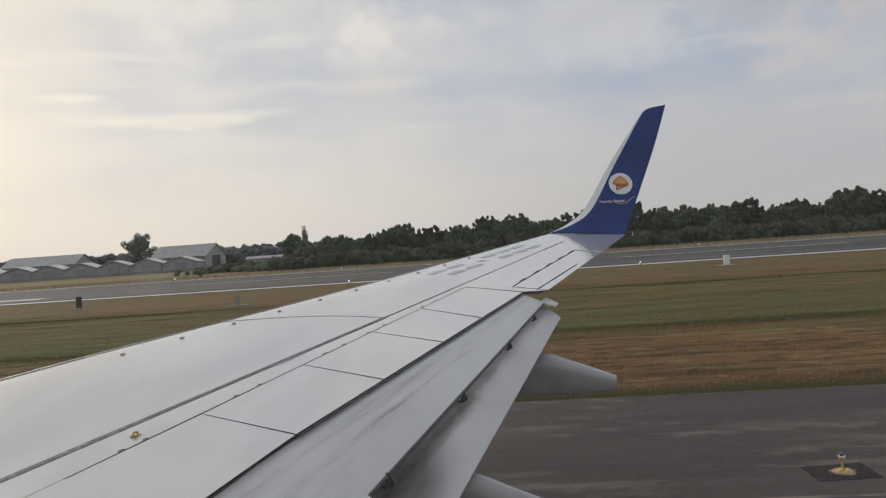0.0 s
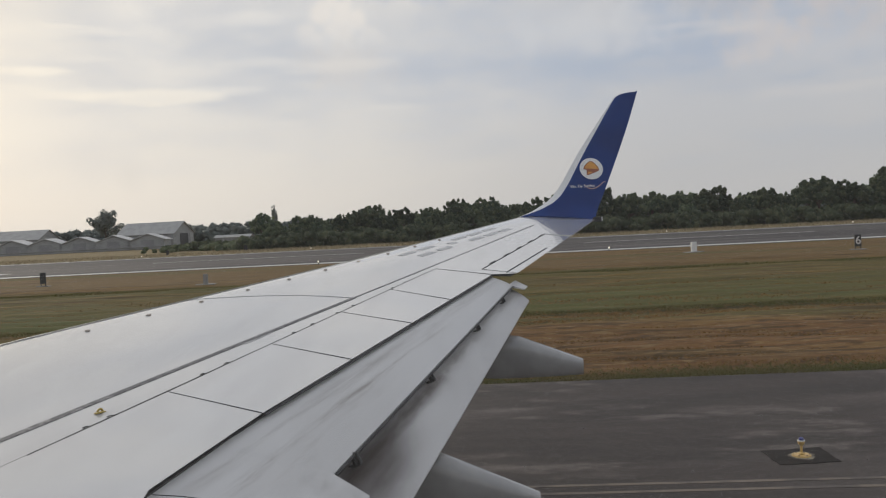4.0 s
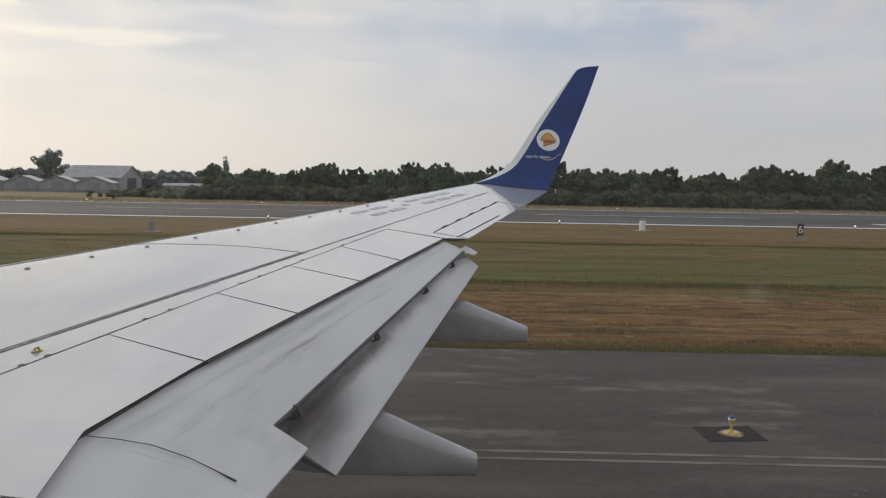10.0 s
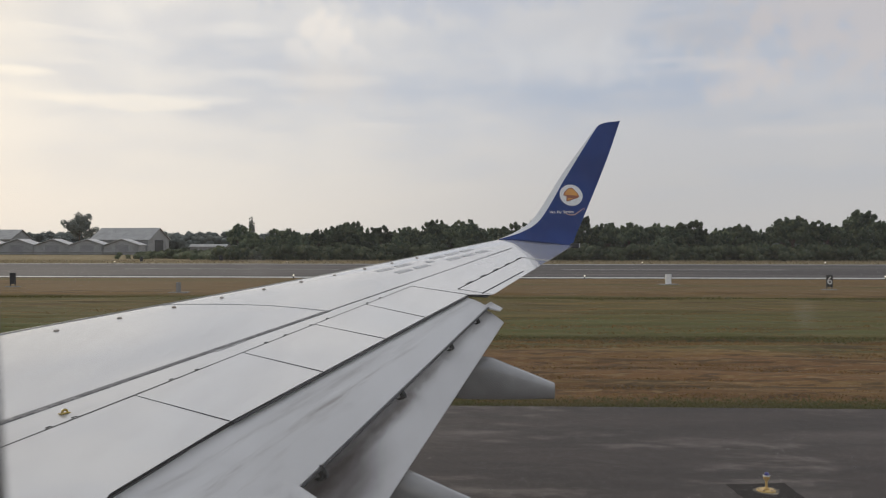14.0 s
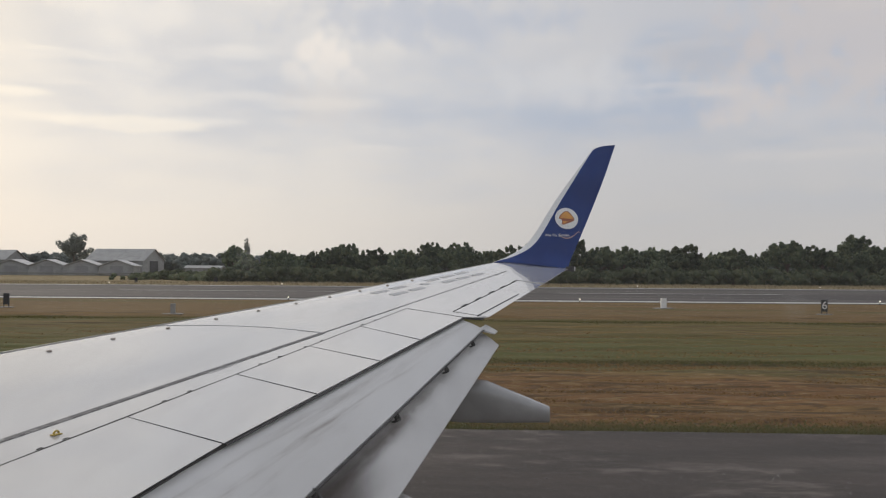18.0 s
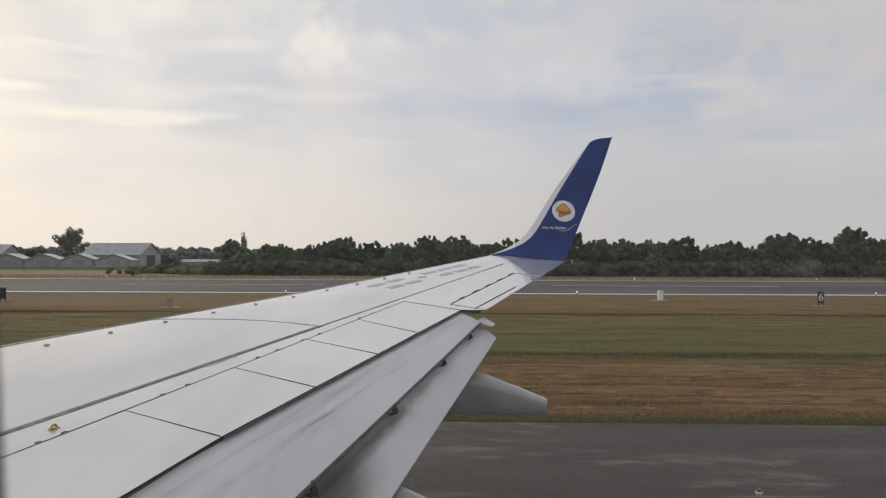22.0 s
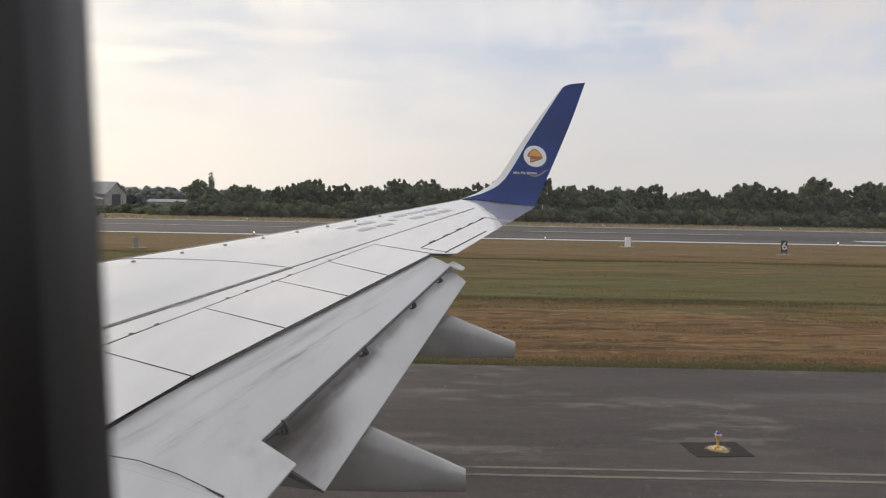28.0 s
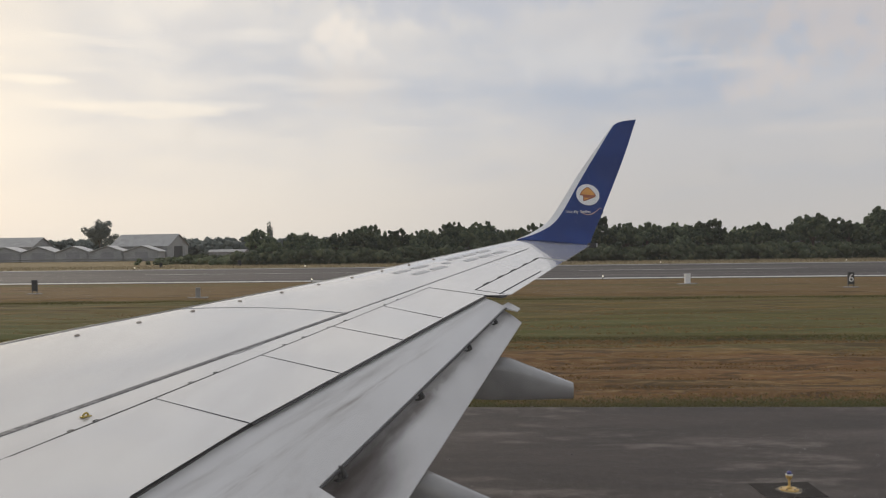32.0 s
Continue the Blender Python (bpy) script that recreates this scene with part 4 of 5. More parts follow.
def tree(high, wide, seed, label, mat=None, shape="round", per=80):
    """shape: round (heaped dome), open (airy fan of limbs), plume (several upright feathers)."""
    rng = np.random.default_rng(seed)
    t = thing("tree", label, "tree", (0, 0, 0), 0, group="trees along the field")
    bend = rng.normal(0, 0.03, 2) * high
    trunk = tube_bm([(0, 0, -0.1), (bend[0] * 0.5, bend[1] * 0.5, high * 0.3), (bend[0], bend[1], high * 0.62), (bend[0] * 1.2, bend[1] * 1.2, high * 0.86)], [0.028 * high, 0.020 * high, 0.012 * high, 0.004 * high], 8)
    lobes, ends = [], []
    if shape == "plume":
        for k in range(6):
            a = 2 * math.pi * k / 6 + rng.uniform(-0.4, 0.4)
            off, top = wide * rng.uniform(0.08, 0.30), high * rng.uniform(0.74, 1.0)
            for j in range(9):
                u = j / 8
                r = wide * 0.15 * (1.06 - u) * rng.uniform(0.8, 1.2)
                lobes.append(((off * math.cos(a) * (0.6 + 0.5 * u) + rng.normal(0, 0.25 * r), off * math.sin(a) * (0.6 + 0.5 * u) + rng.normal(0, 0.25 * r), high * 0.18 + (top - high * 0.18) * u), (r, r, r * 2.6)))
            ends.append(lobes[-2][0])
    elif shape == "open":
        for k in range(11):
            a = 2 * math.pi * k / 11 + rng.uniform(-0.3, 0.3)
            out, top = wide * rng.uniform(0.10, 0.52), high * rng.uniform(0.60, 1.0)
            for j in range(7):
                u = 0.40 + 0.10 * j
                r = wide * rng.uniform(0.05, 0.11)
                lobes.append(((out * math.cos(a) * u + rng.normal(0, 0.035) * wide, out * math.sin(a) * u + rng.normal(0, 0.035) * wide, top * (0.55 + 0.45 * u)), (r, r, r * 1.2)))
            ends.append(lobes[-1][0])
        for k in range(30):
            d = rng.normal(0, 1, 3)
            d *= rng.uniform(0.2, 1.0) / np.linalg.norm(d)
            r = wide * rng.uniform(0.06, 0.11)
            lobes.append(((d[0] * wide * 0.36, d[1] * wide * 0.36, high * (0.66 + 0.26 * d[2])), (r, r, r * 0.9)))
    else:
        for k in range(40):
            d = rng.normal(0, 1, 3)
            d[2] = abs(d[2]) * 1.1 - 0.35
            d /= np.linalg.norm(d)
            q = rng.uniform(0.45, 1.08)
            r = wide * (rng.uniform(0.11, 0.17) if k < 16 else rng.uniform(0.065, 0.11))
            if k >= 16:
                q = rng.uniform(0.85, 1.10)
            c = (bend[0] + d[0] * q * wide * 0.37, bend[1] + d[1] * q * wide * 0.37, high * (0.57 + 0.29 * d[2] * q))
            lobes.append((c, (r, r, r * rng.uniform(0.7, 1.05))))
            if k % 4 == 0:
                ends.append(c)
        # ragged sprigs that stand out of the dome
        for k in range(34):
            a, u = rng.uniform(0, 2 * math.pi), rng.uniform(0.05, 1.0)
            q, r = rng.uniform(1.0, 1.22), wide * rng.uniform(0.025, 0.055)
            lobes.append(((bend[0] + math.cos(a) * math.sqrt(1 - u * u) * q * wide * 0.42, bend[1] + math.sin(a) * math.sqrt(1 - u * u) * q * wide * 0.42, high * (0.58 + 0.33 * u * q)), (r, r, r * rng.uniform(1.0, 2.0))))
    for c in ends:
        tube_bm([(bend[0] * 0.5, bend[1] * 0.5, c[2] * 0.55), (c[0] * 0.5, c[1] * 0.5, c[2] * 0.82), c], [0.010 * high, 0.006 * high, 0.002 * high], 6, trunk)
    part("trunk", trunk, BARK, t)
    put("crown", foliage_mesh("crown", rng, lobes, per, {"round": 0.028, "open": 0.030, "plume": 0.022}[shape] * high, mat or LEAF, 2, 0.78 if shape == "round" else 0.0, 0.30), t)
    return t


def plant_belt():
    """Uneven wood along the far side of the runway."""
    kinds = [tree(9.0, 8.0, 11, "broad dark green tree at the edge of the airfield wood"),
             tree(8.2, 6.8, 12, "round-headed dark green tree at the edge of the wood"),
             tree(10.0, 7.6, 13, "tall dense green tree standing in the wood"),
             tree(7.6, 8.2, 14, "low spreading green tree at the edge of the wood"),
             tree(9.4, 5.6, 15, "slender green tree rising out of the wood"),
             tree(8.6, 8.8, 16, "wide-crowned dark tree with gaps in its foliage")]
    rng = random.Random(21)
    used = [0] * len(kinds)
    for row, (x, gap, low, high, y0, y1) in enumerate(((181, 4.4, 0.72, 0.98, -150, 52), (187, 4.8, 0.80, 1.14, -160, 54), (195, 5.4, 0.85, 1.22, -165, 50))):
        y = y0
        while y < y1:
            k = rng.randrange(len(kinds))
            far = min(1.0, max(0.0, (y + 30) / 80))          # lower wood towards the hangars
            s = 0.92 * rng.uniform(low, high) * rng.choice((0.72, 0.9, 1.0, 1.0, 1.18)) * (1.0 - 0.22 * far) * (1.0 - 0.08 * min(1.0, max(0.0, (-y - 25) / 30)))
            m = pose(x + rng.uniform(-2.5, 2.5), y, 0, 0, 0, rng.uniform(0, 360)) @ Matrix.Diagonal((s * rng.uniform(0.9, 1.15), s, s, 1))
            if not used[k]:
                kinds[k].matrix_basis = m
            else:
                c = copy_thing(kinds[k], m)
                c.matrix_basis = m
            used[k] += 1
            y += gap * rng.uniform(0.6, 1.4)
    lone = tree(12.6, 11.0, 31, "large lone tree with an open crown behind the hangars", LEAF_HAZED, "open", 46)
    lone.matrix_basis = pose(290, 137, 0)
    spiky = tree(12.6, 4.8, 32, "tall feathery narrow tree standing above distant woods", LEAF_HAZED, "plume", 60)
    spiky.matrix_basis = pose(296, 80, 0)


def undergrowth(name, label, mat, boxes, seed, size, category="bushes", per=120, reach=1.0, stack=0.0):
    rng = np.random.default_rng(seed)
    lobes = []
    for x0, x1, y0, y1, h0, h1, n in boxes:
        for _ in range(n):
            r = rng.uniform(h0, h1)
            lobes.append(((rng.uniform(x0, x1), rng.uniform(y0, y1), max(r * 0.3, stack * rng.uniform(0, 1) ** 0.6 * (0.75 + 0.25 * math.sin(7.0 * r))) if stack else r * rng.uniform(0.3, 0.9)), (r * 1.25, r * 1.25, r)))
    tagged(put(name, foliage_mesh(name, rng, lobes, per, size, mat, 2, 0.88 * reach, 0.22, -0.3)), label, category, kind="stuff")


# ---- buildings on the far apron ----
def gable_house(name, label, place, turn, long, deep, eaves, ridge, roof_mat, bays=5, door=True, group=""):
    t = thing(name, label, "building", place, turn, group=group)
    w = 0.25
    h = deep / 2
    # walls: a shell with thickness, gable ends raised to the ridge
    def wall(nm, pts, d):
        n = len(pts)
        verts = [Vector(p) for p in pts] + [Vector(p) + Vector(d) for p in pts]
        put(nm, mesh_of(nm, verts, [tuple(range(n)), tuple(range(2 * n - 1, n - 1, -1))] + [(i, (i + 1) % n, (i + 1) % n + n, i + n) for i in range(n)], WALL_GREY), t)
    L = long / 2
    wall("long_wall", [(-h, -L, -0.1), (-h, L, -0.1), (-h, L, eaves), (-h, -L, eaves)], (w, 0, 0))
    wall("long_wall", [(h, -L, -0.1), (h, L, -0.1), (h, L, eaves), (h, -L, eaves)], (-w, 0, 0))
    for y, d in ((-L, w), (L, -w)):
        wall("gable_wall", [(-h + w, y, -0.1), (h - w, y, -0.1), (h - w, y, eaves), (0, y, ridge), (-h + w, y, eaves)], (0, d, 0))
    over = 0.5
    for s in (-1, 1):
        rise = (ridge - eaves) / h
        a = [(s * (h + over), -L - over, eaves - rise * over), (0, -L - over, ridge + 0.12), (0, L + over, ridge + 0.12), (s * (h + over), L + over, eaves - rise * over)]
        verts = [Vector(p) + Vector((0, 0, 0.12)) for p in a] + [Vector(p) for p in a]
        put("roof_slope", mesh_of("roof_slope", verts, [(0, 1, 2, 3), (7, 6, 5, 4), (0, 4, 5, 1), (1, 5, 6, 2), (2, 6, 7, 3), (3, 7, 4, 0)], roof_mat), t)
    for k in range(bays):
        y = -L + (k + 0.5) * long / bays
        # flat box, its grey standing for the shade inside the bay
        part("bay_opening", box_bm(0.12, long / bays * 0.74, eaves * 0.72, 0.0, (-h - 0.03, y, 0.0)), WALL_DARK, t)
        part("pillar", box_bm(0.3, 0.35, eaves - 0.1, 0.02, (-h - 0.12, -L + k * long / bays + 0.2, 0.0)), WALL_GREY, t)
    if door:
        # flat box for the doorway, the shade within it given as colour
        part("gable_doorway", box_bm(deep * 0.40, 0.14, eaves * 0.95, 0.0, (0, -L - 0.05, 0.0)), DOOR_SHADE if bays > 4 else WALL_DARK, t)
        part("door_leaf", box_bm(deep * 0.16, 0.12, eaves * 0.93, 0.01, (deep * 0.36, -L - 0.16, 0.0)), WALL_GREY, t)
    return t


def buildings():
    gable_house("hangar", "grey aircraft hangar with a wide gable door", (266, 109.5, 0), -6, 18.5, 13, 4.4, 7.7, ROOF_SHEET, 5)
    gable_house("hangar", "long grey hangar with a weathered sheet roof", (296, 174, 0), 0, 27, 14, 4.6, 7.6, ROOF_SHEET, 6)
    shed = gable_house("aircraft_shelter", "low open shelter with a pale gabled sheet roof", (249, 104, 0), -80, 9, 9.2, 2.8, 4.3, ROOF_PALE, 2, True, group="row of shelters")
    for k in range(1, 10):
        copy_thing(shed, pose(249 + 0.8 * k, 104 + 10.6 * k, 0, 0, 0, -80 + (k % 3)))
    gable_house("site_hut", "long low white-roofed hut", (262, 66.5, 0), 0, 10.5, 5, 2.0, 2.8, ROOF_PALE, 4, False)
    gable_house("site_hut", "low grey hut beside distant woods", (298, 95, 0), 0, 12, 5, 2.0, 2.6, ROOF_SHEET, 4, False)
    wall = pavement("boundary_wall", "pale concrete wall along the far apron", "wall", 243.4, 243.7, 72, 260, CONCRETE, z=0.75, seed=8)
    tagged(wall, kind="structure")


# ---- the aircraft: starboard wing, winglet, fuselage with the window ----
# straight tapered outer wing: leading edge swept 27.6 degrees, tip at x 17.16
TIP_X, LE_Y, TIP_Z, RISE, WASH = 17.16, -0.3175, 3.923, 0.1025, 0.0816


def le_y(x):
    return LE_Y + 0.523 * (TIP_X - x)


def chord_at(x):
    return 1.25 + 0.225 * (TIP_X - x)


def te_y(x):
    return le_y(x) - chord_at(x)


def skin(x, y, lift=0.0):
    """A point of the wing's upper side."""
    c = (le_y(x) - y) / chord_at(x)
    z = TIP_Z - RISE * (TIP_X - x) - WASH * (le_y(x) - y)
    if c < 0.5:
        z += 0.010 * chord_at(x) * math.sin(math.pi * max(0.0, c) / 0.5)
        z += 0.055 * max(0.0, min(1.0, (12.5 - x) / 3.5)) * max(0.0, 1.0 - max(0.0, c) / 0.28) ** 1.5      # fuller nose inboard
    return Vector((x, y, z + lift))


def hinge_y(x):
    return 2.795 - 0.342 * (x - 6.725)


def spoiler_end_y(x):
    if x > 7.4:
        return 1.683 - 0.316 * (x - 7.407)
    return 1.683 - 0.258 * (x - 7.407) if x > 6.22 else 1.985 + 0.02 * (x - 6.22)


def aileron_y(x):
    return 0.35 - 0.319 * (x - 12.321)


def droop(x):
    """Share of the chord by which the nose bends down, less towards the root."""
    return 0.015 - 0.004 * max(0.0, min(1.0, (13.0 - x) / 4.0))


def wing_patch(xs, back, rows=14):
    """Closed wing box between the leading edge and a rear line."""
    verts, faces = [], []
    prof = []
    for j in range(rows + 1):
        prof.append(0.5 - 0.5 * math.cos(math.pi * j / rows))
    for x in xs:
        c = chord_at(x)
        yb = back(x)
        top, low = [], []
        for s in prof:
            y = le_y(x) + (yb - le_y(x)) * s
            f = (le_y(x) - y) / c
            th = c * 0.115 * 2.6 * math.sqrt(max(f, 0.0)) * (1.02 - f) ** 0.9
            nose = droop(x) * c * max(0.0, 1 - f / 0.05) ** 2
            p = skin(x, y, -nose)
            top.append(p)
            low.append(p - Vector((0, 0, max(0.004, th))))
        verts += top + low[::-1]
    w = 2 * (rows + 1)
    for i in range(len(xs) - 1):
        for j in range(w):
            a, b = i * w + j, i * w + (j + 1) % w
            faces.append((a, b, b + w, a + w))
    faces.append(tuple(range(w - 1, -1, -1)))
    faces.append(tuple((len(xs) - 1) * w + j for j in range(w)))
    return verts, faces


def smooth_part(name, vf, mat, parent, label=""):
    me = mesh_of(name, *vf, mat)
    bm = bmesh.new()
    bm.from_mesh(me)
    bmesh.ops.recalc_face_normals(bm, faces=bm.faces)
    for f in bm.faces:
        f.smooth = len(f.verts) == 4
    for e in bm.edges:
        e.smooth = e.calc_face_angle(0.0) < radians(35)
    bm.to_mesh(me)
    bm.free()
    return put(name, me, parent, label)


def steps(a, b, n):
    return [a + (b - a) * i / n for i in range(n + 1)]


def ribbon(name, pts, wide, mat, parent, lift=0.004, label=""):
    """A narrow flush strip that follows the upper skin through (x, y) points."""
    verts, faces = [], []
    for i, (x, y) in enumerate(pts):
        x0, y0 = pts[max(i - 1, 0)]
        x1, y1 = pts[min(i + 1, len(pts) - 1)]
        d = Vector((x1 - x0, y1 - y0)).normalized()
        for s in (-0.5, 0.5):
            px, py = x - d.y * s * wide, y + d.x * s * wide
            verts += [skin(px, py, lift), skin(px, py, -0.004)]
    for i in range(len(pts) - 1):
        a = 4 * i
        faces += [(a, a + 2, a + 6, a + 4), (a + 2, a + 3, a + 7, a + 6), (a + 1, a, a + 4, a + 5)]
    return put(name, mesh_of(name, verts, faces, mat), parent, label)


def panel_on_skin(name, corners, mat, parent, lift=0.008, thick=0.03, label="", cuts=6):
    """A separate skin panel, proud of the wing, from four (x, y) corners: fore inner, fore outer, aft outer, aft inner."""
    a, b, c, d = corners
    fore = [skin(a[0] + (b[0] - a[0]) * k / cuts, a[1] + (b[1] - a[1]) * k / cuts, lift) for k in range(cuts + 1)]
    aft = [skin(d[0] + (c[0] - d[0]) * k / cuts, d[1] + (c[1] - d[1]) * k / cuts, lift * 0.5) for k in range(cuts + 1)]
    return put(name, slab_mesh(name, fore, aft, thick, 0.0025, mat, 4), parent, label)


def shrink(corners, g):
    cx, cy = sum(p[0] for p in corners) / 4, sum(p[1] for p in corners) / 4
    out = []
    for x, y in corners:
        d = math.hypot(x - cx, y - cy)
        out.append((x + (cx - x) * g / d, y + (cy - y) * g / d))
    return out


airliner = thing("airliner", "white airliner with flaps lowered and a blue winglet", "airplane")
wing = smooth_part("wing", wing_patch(steps(1.9, 12.16, 16), hinge_y), WING_WHITE, airliner, "glossy white wing upper surface")
smooth_part("wing_outer", wing_patch(steps(12.16, 15.15, 5), aileron_y), WING_WHITE, airliner)
smooth_part("wing_tip", wing_patch(steps(15.15, 16.92, 5), lambda x: te_y(x)), WING_WHITE, airliner)


def leading_edge():
    verts, faces = [], []
    xs = steps(1.9, 16.86, 24)
    prof = ((0.030, 0.0), (0.012, 0.0), (0.003, -0.004), (-0.003, -0.014), (-0.002, -0.030), (0.010, -0.05))
    for x in xs:
        c = chord_at(x)
        for f, dz in prof:
            base = skin(x, le_y(x) - max(f, 0) * c)
            nose = droop(x) * c * max(0.0, 1 - max(f, 0) / 0.05) ** 2
            verts.append(Vector((x, le_y(x) - f * c, base.z - nose + 0.004 + dz * c)))
    w = len(prof)
    for i in range(len(xs) - 1):
        for j in range(w - 1):
            a = i * w + j
            faces.append((a, a + 1, a + w + 1, a + w))
    me = mesh_of("leading_edge", verts, faces, BARE_METAL, True)
    put("leading_edge", me, airliner, "bare polished metal leading edge strip")


leading_edge()


def nose_point(x, f):
    """A point of the drooped nose, at a share f of the chord."""
    c = chord_at(x)
    p = skin(x, le_y(x) - f * c)
    p.z -= droop(x) * c * max(0.0, 1 - f / 0.05) ** 2
    return p


part("leading_edge_joint", tube_bm([nose_point(x, 0.036) + Vector((0, 0, 0.001)) for x in steps(2.0, 16.8, 30)], [0.003] * 31, 6), JOINT_CREAM, airliner, "thin joint behind the metal leading edge")

# cove under the spoilers, its shade given as black slabs, seen as the gaps between the panels
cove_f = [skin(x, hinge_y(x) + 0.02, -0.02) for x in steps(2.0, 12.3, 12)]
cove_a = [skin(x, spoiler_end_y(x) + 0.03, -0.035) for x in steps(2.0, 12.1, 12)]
put("flap_cove", slab_mesh("flap_cove", cove_f, cove_a, 0.05, 0.02, DARK_GAP, 3), airliner, "black slab standing for the shade beneath the spoiler panels")
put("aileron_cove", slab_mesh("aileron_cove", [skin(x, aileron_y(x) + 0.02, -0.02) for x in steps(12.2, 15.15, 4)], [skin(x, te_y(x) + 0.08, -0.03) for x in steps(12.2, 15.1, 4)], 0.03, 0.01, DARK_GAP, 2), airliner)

# spoiler panels: hinge-side and rear corners
CUTS = [((6.56, hinge_y(6.56)), (6.235, spoiler_end_y(6.24))), ((7.71, 2.452), (7.40, 1.685)), ((8.95, 2.036), (8.63, 1.297)), ((10.08, 1.648), (9.79, 0.930)), ((11.11, 1.296), (10.76, 0.624)), ((12.275, 0.897), (12.075, 0.208))]
for (a, d), (b, c) in zip(CUTS, CUTS[1:]):
    panel_on_skin("spoiler", shrink([a, b, c, d], 0.003), WING_WHITE, airliner, 0.005, 0.035)
for x0, x1 in ((2.0, 3.7), (3.72, 5.50), (5.52, 6.24)):
    panel_on_skin("inboard_spoiler", [(x0, hinge_y(x0)), (x1 + (0.32 if x1 > 6 else 0), hinge_y(x1 + (0.32 if x1 > 6 else 0)) - 0.0), (x1, 1.985), (x0, 1.90)], WING_WHITE, airliner, 0.009, 0.035)
# added black tube that draws the shadow line under the spoiler edge
part("spoiler_edge_shade", tube_bm([skin(x, spoiler_end_y(x) - 0.007, -0.014) for x in steps(7.42, 12.05, 14)], [0.010] * 15, 6), DARK_GAP, airliner, "black tube standing for the shadow line along the spoiler edges")
# fixed trailing panel between spoilers and aileron, then aileron with its tab
panel_on_skin("fixed_panel", [(12.29, 0.885), (12.33, 0.40), (12.20, -0.085), (12.09, 0.205)], WING_WHITE, airliner, 0.006, 0.03)
aileron = panel_on_skin("aileron", [(12.36, aileron_y(12.36) - 0.018), (15.14, aileron_y(15.14) - 0.018), (15.03, te_y(15.03)), (12.23, te_y(12.23))], WING_WHITE, airliner, 0.006, 0.05)
ribbon("tab_gap", [(12.206 + (13.95 - 12.206) * k / 6, 0.041 - 0.324 * (13.95 - 12.206) * k / 6) for k in range(7)], 0.0055, DARK_GAP, aileron, 0.012)
ribbon("aileron_gap", [(x, aileron_y(x) - 0.004) for x in steps(12.36, 15.14, 8)], 0.007, DARK_GAP, aileron, 0.009)
for k in range(5):
    x = 12.7 + 0.55 * k
    ribbon("hinge_slot", [(x, aileron_y(x) + 0.015), (x + 0.20, aileron_y(x + 0.2) + 0.015)], 0.016, DARK_GAP, aileron, 0.010)
# seal strip ahead of the spoilers, broad inboard and narrow outboard, thin curved seam, access panel seams
for (a, d) in CUTS[1:]:
    ribbon("panel_gap", [(a[0] + (d[0] - a[0]) * k / 5, a[1] + (d[1] - a[1]) * k / 5) for k in range(6)], 0.004 if a[0] < 9.5 else 0.0012, DARK_GAP, airliner, 0.0075)
ribbon("seal_strip", [(x, 2.997 - 0.383 * (x - 7.102)) for x in steps(2.4, 10.69, 18)], 0.046, SEAL_GREY, airliner, 0.004, "broad grey seal strip across the wing")
ribbon("seal_seam", [(x, 2.997 - 0.383 * (x - 7.102)) for x in steps(10.69, 16.0, 12)], 0.015, SEAL_GREY, airliner, 0.004)
ribbon("hinge_seam", [(x, hinge_y(x) + 0.006) for x in steps(2.0, 12.3, 20)], 0.016, DARK_GAP, airliner, 0.005)
ribbon("curved_seam", [(10.21, 3.196), (10.33, 2.95), (10.43, 2.72), (10.52, 2.48), (10.60, 2.20), (10.655, 1.93), (10.69, 1.66)], 0.008, SEAM_GREY, airliner, 0.004)
ribbon("tip_seam", [(15.15, aileron_y(15.15)), (15.03, te_y(15.03) + 0.01)], 0.022, SEAM_GREY, airliner, 0.012)
for x in steps(8.96, 14.27, 9):
    y = le_y(x) - 0.105 * chord_at(x)
    p = skin(x, y, 0.002)
    bm = bmesh.new()
    bmesh.ops.create_uvsphere(bm, u_segments=10, v_segments=6, radius=1.0)
    bmesh.ops.scale(bm, vec=(0.029, 0.023, 0.012), verts=bm.verts)
    part("fastener_blister", bm, BLISTER_TAN, airliner, smooth=True, m=Matrix.Translation(p))
for x in (7.02, 7.22, 8.12, 8.40, 9.32, 9.62, 10.05, 10.36, 11.2, 11.5):
    p = skin(x, hinge_y(x) + 0.035, 0.002)
    part("hinge_fitting", box_bm(0.045, 0.010, 0.004, 0.001), BRACKET_DARK, airliner, m=Matrix.Translation(p))
    part("hinge_pin", box_bm(0.008, 0.024, 0.004, 0.001), BRACKET_DARK, airliner, m=Matrix.Translation(p + Vector((0.022, -0.012, 0))))


def tie_ring():
    p = skin(7.275, 2.745, 0.0)
    plate = part("ring_plate", box_bm(0.075, 0.034, 0.008, 0.003), RING_YELLOW, airliner, "yellow escape-rope ring on the wing", m=Matrix.Translation(p) @ pose(0, 0, 0, 0, 0, -22))
    loop = [(0.020 * math.cos(a), 0, 0.011 + 0.015 * math.sin(a)) for a in (math.pi * k / 10 for k in range(-2, 13))]
    part("ring", tube_bm(loop, [0.0075] * len(loop), 8), RING_YELLOW, plate, smooth=True)


tie_ring()
